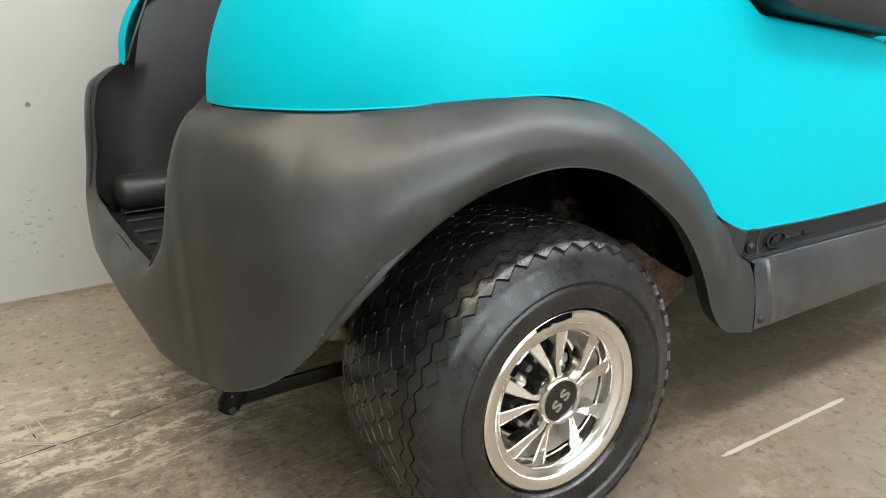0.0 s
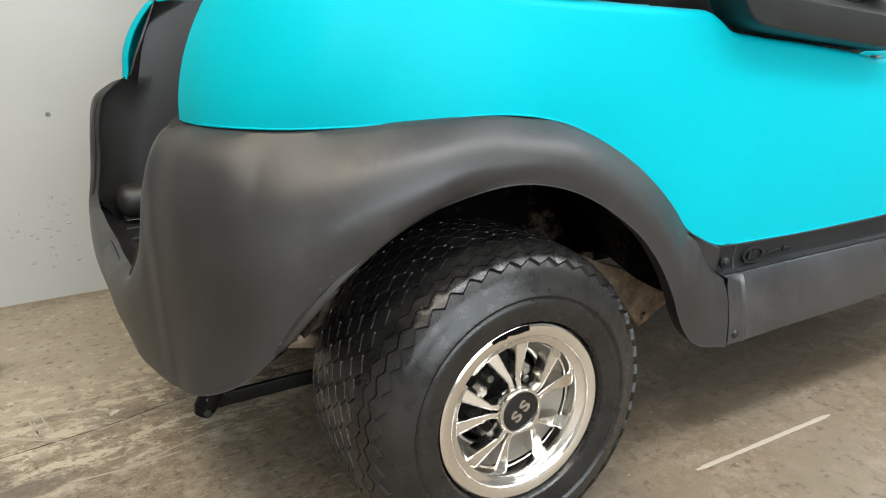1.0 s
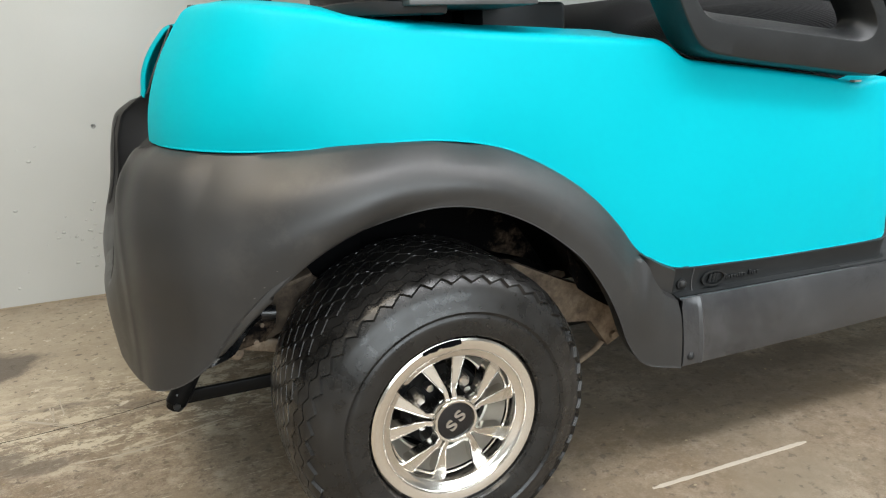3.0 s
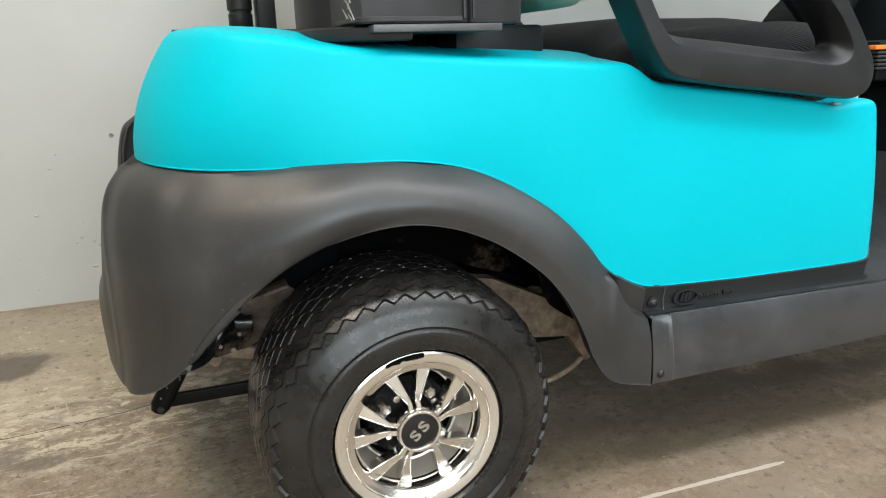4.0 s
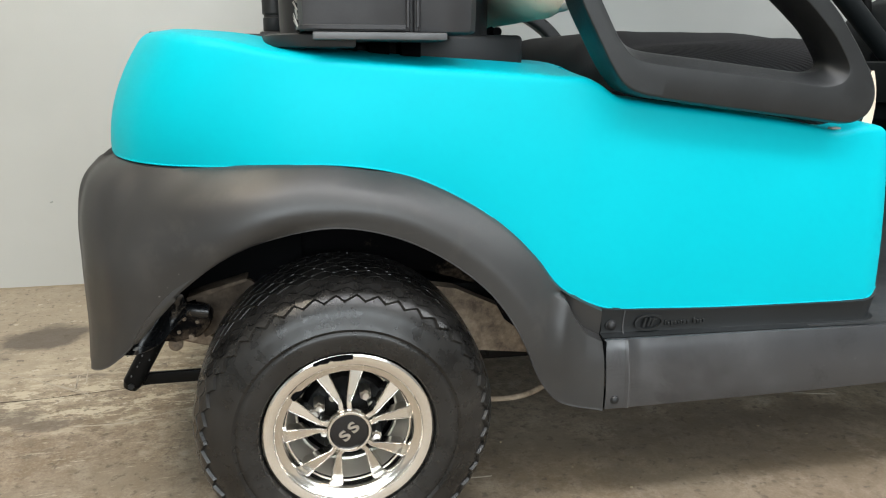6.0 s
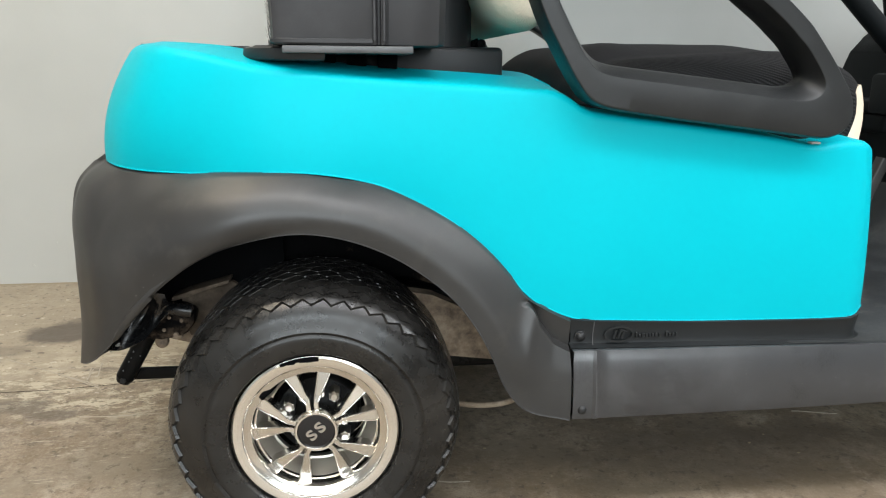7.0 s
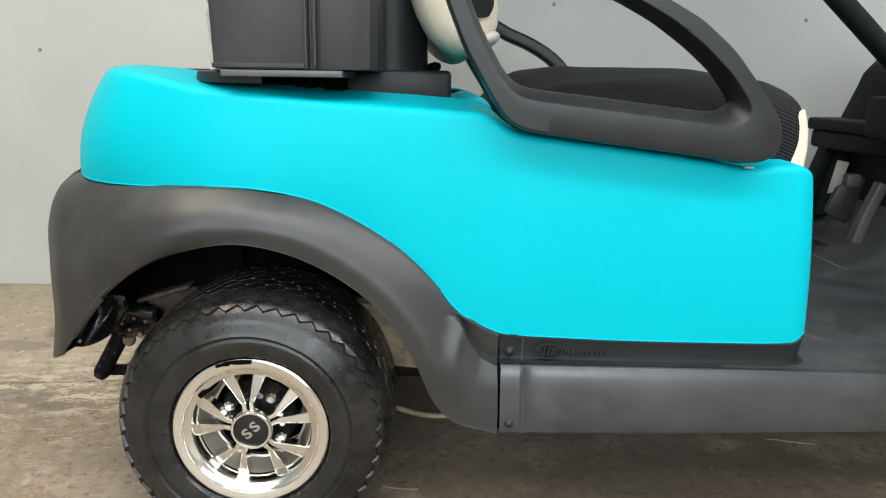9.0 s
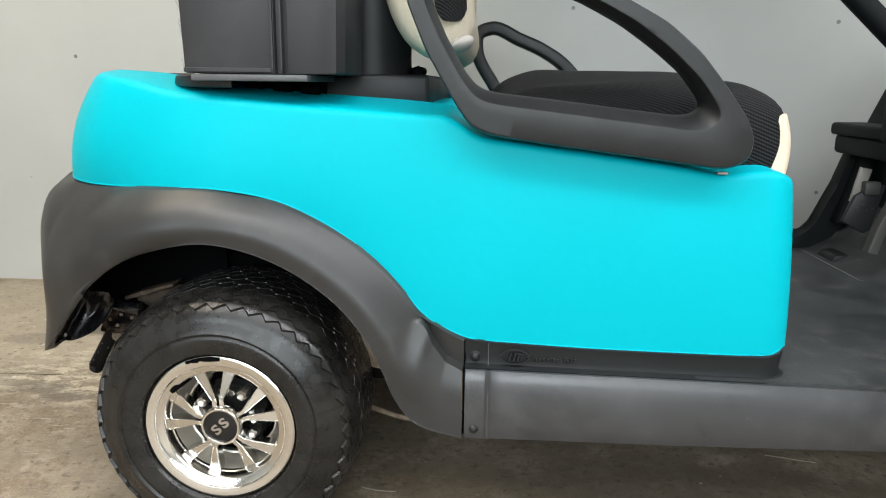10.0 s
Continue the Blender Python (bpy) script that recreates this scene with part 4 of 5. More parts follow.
    for u in np.linspace(0, 1, 22):
        row = []
        for v in np.linspace(0, 1, 12):
            low = [np.interp(u, (0, 0.2, 0.45, 0.7, 1), q) for q in ((-0.356, -0.336, -0.308, -0.275, -0.238), (0.305, 0.316, 0.322, 0.338, 0.378))]
            high = [np.interp(u, (0, 0.2, 0.45, 0.7, 1), q) for q in ((-0.358, -0.338, -0.306, -0.272, -0.240), (0.314, 0.350, 0.392, 0.422, 0.412))]
            x, z = low[0] + (high[0] - low[0]) * v, low[1] + (high[1] - low[1]) * v
            y = 0.132 + 0.018 * math.sin(math.pi * v) + 0.009 * math.sin(9 * u + 4 * v) + 0.004 * math.sin(17 * u - 7 * v)
            row.append((x, y, z))
        rows.append(row)
    grid(bm, rows)
    part("liner_flap", bm, GLOSS, cart, "crumpled glossy black liner flap", solid=0.002, sharp=70)
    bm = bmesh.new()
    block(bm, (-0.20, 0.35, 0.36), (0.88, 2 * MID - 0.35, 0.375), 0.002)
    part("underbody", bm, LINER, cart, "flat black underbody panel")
    # grimy inner side of the arch, above the hanger
    bm = bmesh.new()
    outline = [(-0.24, 0.36), (-0.20, 0.47), (-0.05, 0.54), (0.10, 0.53), (0.25, 0.45), (0.33, 0.38), (0.335, 0.330), (0.28, 0.352), (0.16, 0.392), (0.0, 0.40), (-0.15, 0.36)]
    vs = grid(bm, [[(x, y, z) for x, z in outline] for y in (0.262, 0.268)], closed_v=True)
    bm.faces.new(vs[0])
    bm.faces.new(vs[1])
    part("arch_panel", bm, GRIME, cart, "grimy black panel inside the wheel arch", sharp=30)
    # sheets added to block lit gaps, so the arch stays as black as shade
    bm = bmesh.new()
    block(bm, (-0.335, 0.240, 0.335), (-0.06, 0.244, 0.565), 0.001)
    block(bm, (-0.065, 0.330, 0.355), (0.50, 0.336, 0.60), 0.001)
    part("liner_back", bm, LINER, cart, "added black sheets standing in for shade behind the fender")
    # exhaust tube glimpsed ahead of the wheel
    bm = bmesh.new()
    sweep(bm, spline([(0.20, 0.28, 0.14), (0.29, 0.265, 0.122), (0.36, 0.25, 0.135), (0.42, 0.24, 0.185), (0.44, 0.235, 0.25)], 20), rounded(0.011, 0.011, 0.005))
    part("brake_cable", bm, RUST, cart, "rusty cable conduit")


chassis()


# ---- bag well at the rear ----
def bag_well():
    bm = bmesh.new()
    x0, x1, ya, yb, z0 = -0.418, -0.14, 0.275, 2 * MID - 0.275, 0.36
    rim = lambda y: np.interp(min(y, 2 * MID - y), (0.275, 0.335, 0.44, 0.585), (-0.420, -0.429, -0.437, -0.439)) - 0.019 * min(1.0, max(0.0, (y - MID) / 0.25))
    rows = [[(rim(y) + dx, y, z) for y in np.linspace(ya, yb, 25)] for dx, z in ((0.001, 0.397), (0.006, 0.3955))]
    # floor with a step at its front, then the front wall leaning forward
    for x, z in ((x0, 0.392), (x0 + 0.012, 0.372), (x0 + 0.03, z0), (-0.235, z0), (-0.222, 0.366), (-0.215, 0.40), (-0.205, 0.425), (-0.165, 0.435), (-0.150, 0.445), (-0.140, 0.47), (-0.105, 0.80)):
        rows.append([(x + (rim(y) + 0.016 - x0 if x < -0.40 else 0), y, z) for y in np.linspace(ya, yb, 25)])
    grid(bm, rows)
    well = part("bag_well", bm, WELL, cart, "deep black moulded bag well", sharp=50, solid=0.004)
    for s in (0, 1):
        bm = bmesh.new()
        rows = []
        for k in np.linspace(0, 1, 19):
            z = 0.36 + 0.44 * k
            xr = np.interp(z, [0.36, 0.40, 0.47, 0.555, 0.617, 0.70, 0.745, 0.78, 0.803], [-0.395, -0.395, -0.388, -0.368, -0.332, -0.312, -0.296, -0.268, -0.205])
            edge = [np.interp(z, (0.395, 0.408, 0.465, 0.555, 0.596, 0.6125, 0.617, 0.622, 0.799), q) for q in ((-0.436, -0.430, -0.413, -0.399, -0.382, -0.367, -0.351, -0.343, -0.274), (0.38, 0.337, 0.292, 0.276, 0.270, 0.268, 0.266, 0.284, 0.268))]
            row = []
            if z > 0.395:
                row.append((edge[0], edge[1], z) if not s else far((edge[0], edge[1], z)))
            else:
                row.append((xr - 0.02, 0.30 if not s else 2 * MID - 0.30, z))
            for x in np.linspace(xr, -0.10, 8):
                y = 0.272 - 0.024 * k + 0.004 * math.sin(6 * x)
                row.append((x, y if not s else 2 * MID - y, z))
            rows.append(row)
        grid(bm, rows)
        part("well_side", bm, WELL, cart, "black side wall of the bag well", sharp=50, solid=0.004)
    # ledge low in the well
    bm = bmesh.new()
    block(bm, (-0.405, 2 * MID - 0.335, 0.372), (-0.12, 2 * MID - 0.250, 0.440), 0.030, 6)
    part("well_ledge", bm, WELL, well, "rounded moulded ledge")
    for k in range(6):
        y = 0.36 + 0.09 * k
        bm = bmesh.new()
        block(bm, (-0.40, y - 0.012, 0.358), (-0.245, y + 0.012, 0.368), 0.004)
        part("floor_rib", bm, DARK, well)
    # upright post in the well
    bm = bmesh.new()
    block(bm, (-0.215, 0.285, 0.43), (-0.19, 0.31, 0.795), 0.004)
    part("rack_post", bm, DARK, cart, "black upright bag rack post")


bag_well()


# ---- deck, cooler and stand behind the seat ----
def deck():
    bm = bmesh.new()
    block(bm, (-0.10, 0.255, 0.742), (0.328, 2 * MID - 0.255, 0.802), 0.009, 3)
    part("rear_deck", bm, DARK, cart, "black moulded deck tray behind the seat", sharp=50)
    bm = bmesh.new()
    rows = []
    for x, y in spline([(-0.106, 0.30), (-0.104, 0.20), (-0.088, 0.130), (-0.050, 0.088), (0.03, 0.068)], 24):
        rows.append([(x * 0.9, y + 0.012, 0.776), (x * 0.985, y + 0.002, 0.778), (x, y, 0.783), (x * 0.98, y + 0.001, 0.794), (x * 0.95 + 0.001, y + 0.006, 0.7965), (0.03, 0.30, 0.7965)])
    grid(bm, rows)
    part("tray_flange", bm, DARK, cart, "black curved tray flange", sharp=40, solid=0.004)
    # bracket plate that carries the cooler, worn along its edge
    bm = bmesh.new()
    block(bm, (-0.028, 0.052, 0.787), (0.156, 0.30, 0.797), 0.0015)
    plate = part("cooler_bracket", bm, WORN, cart, "worn grey steel bracket plate under the cooler")
    for x in (0.025, 0.075, 0.125):
        bm = bmesh.new()
        block(bm, (x - 0.016, 0.19, 0.762), (x + 0.016, 0.26, 0.788), 0.003)
        part("bracket_foot", bm, LINER, plate, "black plastic spacer")
    # cooler: tapered box with a ribbed corner and a rounded wing
    bm = bmesh.new()
    rows = []
    outline = [(-0.045, 0.24), (-0.046, 0.085), (-0.040, 0.062), (-0.030, 0.058), (0.099, 0.058), (0.104, 0.060), (0.106, 0.066), (0.109, 0.066), (0.111, 0.0585), (0.116, 0.0585), (0.118, 0.067),
               (0.122, 0.070), (0.150, 0.071), (0.175, 0.072), (0.195, 0.080), (0.206, 0.098), (0.208, 0.125), (0.208, 0.24)]
    for z, k in ((0.7985, 0.985), (0.801, 1.0), (0.95, 1.03), (1.10, 1.05), (1.104, 1.04)):
        rows.append([(0.08 + (x - 0.08) * k, 0.15 + (y - 0.15) * (1 + (k - 1) * 0.6), z) for x, y in outline])
    vs = grid(bm, rows, closed_v=True)
    bm.faces.new(vs[0])
    bm.faces.new(vs[-1])
    box = tagged(part("cooler_box", bm, BOX, None, sharp=22), "grey-black plastic cooler box on the cart's side bracket", "cooler box")
    bm = bmesh.new()
    sweep(bm, [(x, y, 0.8035) for x, y in spline([(-0.0455, 0.20), (-0.0465, 0.090), (-0.041, 0.064), (-0.028, 0.0572), (0.03, 0.0572), (0.098, 0.0572)], 30)], rounded(0.003, 0.007, 0.001, 1), up=(0, 0, 1))
    part("base_rim", bm, BOX, box, "scuffed pale lower rim")
    for x, y in ((0.1012, 0.0560), (0.1150, 0.0568)):
        bm = bmesh.new()
        sweep(bm, [(x, y, 0.804), (0.08 + (x - 0.08) * 1.03, y - 0.0012, 0.95), (0.08 + (x - 0.08) * 1.05, y - 0.002, 1.10)], rounded(0.004, 0.004, 0.0012, 2))
        part("corner_rib", bm, BOX, box)
    bm = bmesh.new()
    block(bm, (-0.055, 0.04, 1.104), (0.218, 0.25, 1.128), 0.008, 3)
    part("lid", bm, BOX, box, "flat grey-black lid")
    # shredded foil sticker on its rear corner
    bm = bmesh.new()
    random.seed(12)
    for k in range(26):
        z = 0.803 + 0.10 * random.random()
        y = 0.075 + 0.05 * random.random()
        a, b = Vector((-0.0475, y, z)), Vector((-0.050 - 0.004 * random.random(), y + 0.01 * (random.random() - 0.5), z + 0.006 + 0.012 * random.random()))
        rod(bm, a, b, 0.0012, 0.0004, 5)
    part("torn_sticker", bm, LABEL, cart, "shredded remains of a sticker on the cooler corner")
    # stand: dark moulded tower behind the cooler
    bm = bmesh.new()
    rows = []
    for z in (0.798, 0.81, 1.12):
        rows.append([(x, y, z) for x, y in spline([(0.16, 0.27), (0.245, 0.27), (0.272, 0.30), (0.275, 0.40), (0.16, 0.44), (-0.06, 0.44), (-0.08, 0.36), (-0.06, 0.27)], 40, True)])
    vs = grid(bm, rows, closed_v=True)
    bm.faces.new(vs[-1])
    part("rack_tower", bm, DARK, cart, "dark moulded stand behind the seat")
    bm = bmesh.new()
    rod(bm, (0.302, 0.33, 0.810), (0.302, 0.42, 0.810), 0.008, n=20)
    rod(bm, (0.27, 0.36, 0.80), (0.302, 0.36, 0.812), 0.009, n=12)
    part("strap_roller", bm, LINER, cart, "small black strap roller")
    # bottle with a ribbed base on the far side
    bm = bmesh.new()
    prof = [(0.001, 0.83), (0.026, 0.83), (0.030, 0.836), (0.030, 0.866), (0.027, 0.869), (0.027, 0.874), (0.031, 0.877), (0.031, 1.0), (0.001, 1.0)]
    rows = [[(-0.112 + r * math.cos(a), 1.06 + r * math.sin(a), z) for r, z in prof] for a in np.linspace(0, 2 * math.pi, 24, endpoint=False)]
    grid(bm, rows, closed_u=True)
    tagged(part("sand_bottle", bm, DARK, None), "ribbed black sand bottle in its holder on the cart", "bottle")
    bm = bmesh.new()
    block(bm, (-0.15, 1.02, 0.79), (-0.03, 1.10, 0.832), 0.006)
    block(bm, (-0.075, 1.0, 0.80), (-0.03, 1.09, 1.05), 0.006)
    part("bottle_holder", bm, DARK, cart, "black bottle holder")


VINYL = plastic("plain_black_seat_cloth", (0.006, 0.006, 0.0068), 0.65, 600, 0.05, 0.4, 1.4)
VINYL.node_tree.nodes["Principled BSDF"].inputs["Specular IOR Level"].default_value = 0.2
CLOTH.node_tree.nodes["Principled BSDF"].inputs["Specular IOR Level"].default_value = 0.2
WORN = plastic("worn_grey_steel", (0.036, 0.037, 0.038), 0.42, 70, 0.1, 0.3, 2.6)
deck()


# ---- seat ----
def seat():
    # cushion as a loft of rounded sections across the cart: meshed bolsters at both ends, a smooth crown between them
    bm = bmesh.new()
    nose = lambda d: 0.024 * (1 - math.sqrt(max(0.0, 1 - (1 - min(1.0, max(0.0, d) / 0.05)) ** 2)))
    rows, ys = [], np.concatenate([np.linspace(0.118, 0.20, 9), np.linspace(0.22, 0.36, 9), np.linspace(0.40, MID, 5)])
    ys = np.concatenate([ys, 2 * MID - ys[-2::-1]])
    for y in ys:
        d = min(y, 2 * MID - y) - 0.118
        k = math.sqrt(max(0.0, 1 - (1 - min(1, d / 0.075)) ** 2))
        c = min(1.0, max(0.0, (d - 0.10) / 0.14))
        c = c * c * (3 - 2 * c)
        dip = -0.003 * math.exp(-((d - 0.115) / 0.02) ** 2)
        keys = [(0.420, 0.66), (0.425, 0.700 + 0.035 * k), (0.450, 0.722 + 0.037 * k + 0.018 * c), (0.50, 0.736 + 0.042 * k + 0.030 * c + dip), (0.60, 0.746 + 0.043 * k + 0.024 * c + dip),
                (0.70, 0.752 + 0.043 * k + 0.018 * c + dip), (0.80, 0.753 + 0.045 * k + 0.012 * c + dip), (0.865, 0.748 + 0.040 * k + 0.006 * c), (0.908 - 0.6 * nose(d), 0.735 + 0.028 * k), (0.9250 - nose(d), 0.70), (0.912 - nose(d), 0.645)]
        rows.append([(x, y, z) for x, z in spline(keys, 44)])
    vs = grid(bm, rows)
    bm.faces.new(vs[0])
    bm.faces.new(vs[-1])
    for f in bm.faces:
        if 0.232 < f.calc_center_median().y < 2 * MID - 0.232:
            f.material_index = 1
    s = part("seat_cushion", bm, CLOTH, cart, "black seat cushion with meshed ends and smooth centre", sharp=60)
    s.data.materials.append(VINYL)
    bm = bmesh.new()
    rows = []
    for y in np.concatenate([np.linspace(0.119, 0.175, 9), np.linspace(0.2, 2 * MID - 0.2, 6), np.linspace(2 * MID - 0.175, 2 * MID - 0.119, 9)]):
        d = min(y, 2 * MID - y) - 0.118
        rows.append([(x - nose(d), y, z) for x, z in spline([(0.908, 0.646), (0.922, 0.70), (0.916, 0.735), (0.9185, 0.747), (0.9265, 0.728), (0.9330, 0.69), (0.931, 0.648)], 24)])
    vs = grid(bm, rows, closed_v=True)
    bm.faces.new(vs[0])
    bm.faces.new(vs[-1])
    part("seat_front_edge", bm, CREAM, s, "cream vinyl front edge of the seat", sharp=50)
    bm = bmesh.new()
    block(bm, (0.42, 0.145, 0.60), (0.90, 2 * MID - 0.145, 0.66), 0.004)
    part("seat_base", bm, LINER, cart, "black seat base")
    # backrest, whose lower end shows
    bm = bmesh.new()
    rows = []
    for y in np.concatenate([np.linspace(0.17, 0.25, 7), np.linspace(0.30, 2 * MID - 0.30, 10), np.linspace(2 * MID - 0.25, 2 * MID - 0.17, 7)]):
        d = min(y, 2 * MID - y) - 0.17
        k = 0.25 + 0.75 * math.sqrt(max(0.0, 1 - (1 - min(1, d / 0.08)) ** 2))
        ring = [(0.345, 0.826), (0.385, 0.838), (0.405, 0.87), (0.400, 0.95), (0.36, 1.15), (0.28, 1.16), (0.245, 0.98), (0.262, 0.90), (0.300, 0.845)]
        rows.append([(0.33 + (x - 0.33) * k, y, 0.95 + (z - 0.95) * (0.75 + 0.25 * k)) for x, z in spline(ring, 36, True)])
    vs = grid(bm, rows, closed_v=True)
    bm.faces.new(vs[0])
    bm.faces.new(vs[-1])
    b = part("backrest", bm, CREAM_MESH, cart, "cream mesh-covered backrest", sharp=60)
    bm = bmesh.new()
    rows = []
    for u in np.linspace(0, 1, 13):
        row = []
        for v in np.linspace(0, 1, 9):
            zb = 0.887 + 0.022 * abs(2 * u - 1) ** 4
            z = zb + (1.12 - zb) * v
            xa, xb = 0.346 - 0.10 * (z - 0.887), 0.397 - 0.05 * (z - 0.887)
            x = xa + (xb - xa) * u
            rho = min(0.999, abs(x - 0.33 + 0.15 * max(0.0, z - 0.95)) / 0.078)
            kk = max(0.0, (rho - 0.25) / 0.75)
            row.append((x, 0.165 + 0.08 * (1 - math.sqrt(1 - kk * kk)), z))
        rows.append(row)
    grid(bm, rows)
    part("backrest_panel", bm, CLOTH, b, "black end panel of the backrest", solid=0.006)
    bm = bmesh.new()
    bmesh.ops.create_uvsphere(bm, u_segments=20, v_segments=12, radius=1, matrix=Matrix.Translation((0.384, 0.212, 0.853)) @ Matrix.Rotation(radians(-20), 4, "Y") @ Matrix.Diagonal((0.026, 0.030, 0.014, 1)))
    part("backrest_fold", bm, FOLD, b, "grey-cream fabric fold at the lower end")


seat()


# ---- hip restraints ----
def armrests():
    # outer and inner outlines of the hoop, side by side
    outer = [(0.309, 0.908), (0.339, 0.835), (0.388, 0.751), (0.412, 0.718), (0.442, 0.707), (0.556, 0.691), (0.686, 0.675), (0.806, 0.6595), (0.838, 0.671), (0.847, 0.700), (0.839, 0.728), (0.804, 0.777),
             (0.757, 0.834), (0.704, 0.878), (0.644, 0.910), (0.550, 0.955), (0.430, 0.985), (0.340, 0.975), (0.305, 0.940)]
    inner = [(0.347, 0.909), (0.369, 0.860), (0.400, 0.805), (0.422, 0.780), (0.450, 0.773), (0.552, 0.762), (0.638, 0.752), (0.735, 0.741), (0.758, 0.744), (0.770, 0.755), (0.765, 0.768), (0.735, 0.806),
             (0.690, 0.842), (0.638, 0.878), (0.578, 0.909), (0.515, 0.932), (0.430, 0.948), (0.365, 0.945), (0.345, 0.930)]
    # the hoop stands proud of the body side
    outer, inner = ([(0.37 + (x - 0.37) * 0.9686, 0.782 + (z - 0.782) * 0.9686) for x, z in q] for q in (outer, inner))
    # straight runs between the outline's corners, which are rounded by averaging neighbours
    keys = np.array([a + b for a, b in zip(outer, inner)])
    both = np.array([keys[i] + (keys[(i + 1) % len(keys)] - keys[i]) * s for i in range(len(keys)) for s in np.linspace(0, 1, 12, endpoint=False)])
    step = np.linalg.norm(np.diff(np.vstack([both, both[:1]])[:, :2], axis=0), axis=1)
    run = np.concatenate([[0], np.cumsum(step)])
    ring = np.vstack([both, both[:1]])
    both = np.stack([np.interp(np.linspace(0, run[-1], 240, endpoint=False), run, ring[:, c]) for c in range(4)], axis=1)
    for k in range(9):
        both = 0.5 * both + 0.25 * (np.roll(both, 1, 0) + np.roll(both, -1, 0))
    bm, rows = bmesh.new(), []
    for ox, oz, ix, iz in both:
        o, i = np.array([ox, oz]), np.array([ix, iz])
        sec = [(0.06, 0.122), (0.0, 0.112), (0.0, 0.070), (0.012, 0.063), (0.045, 0.0575), (0.085, 0.0562), (0.50, 0.0555), (0.700, 0.0556), (0.735, 0.0562), (0.765, 0.0585), (0.95, 0.0800), (0.985, 0.0860), (1.0, 0.092), (1.0, 0.112), (0.93, 0.122)]
        rows.append([((o + (i - o) * k)[0], y - 0.035, (o + (i - o) * k)[1]) for k, y in sec])
    grid(bm, rows, closed_u=True, closed_v=True)
    a = part("hip_restraint", bm, ARM, cart, "black moulded hip restraint arm beside the seat", sharp=25)
    bm = bmesh.new()
    block(bm, (0.792, 0.062, 0.6535), (0.808, 0.074, 0.6570), 0.001)
    part("arm_clip", bm, LABEL, a, "pale clip under the arm")
    keys = [(0.49, 0.73), (0.445, 0.793), (0.400, 0.885), (0.404, 0.928), (0.44, 0.944), (0.522, 0.913), (0.589, 0.884), (0.66, 0.835), (0.71, 0.76), (0.62, 0.70)]
    pts = spline(keys, 90, True)
    bm = bmesh.new()
    sweep(bm, [(x, 2 * MID - 0.082, z) for x, z in pts], rounded(0.037, 0.05, 0.010, 4), closed=True)
    part("hip_restraint", bm, ARM, cart, "black moulded hip restraint arm on the far side", sharp=45)


armrests()


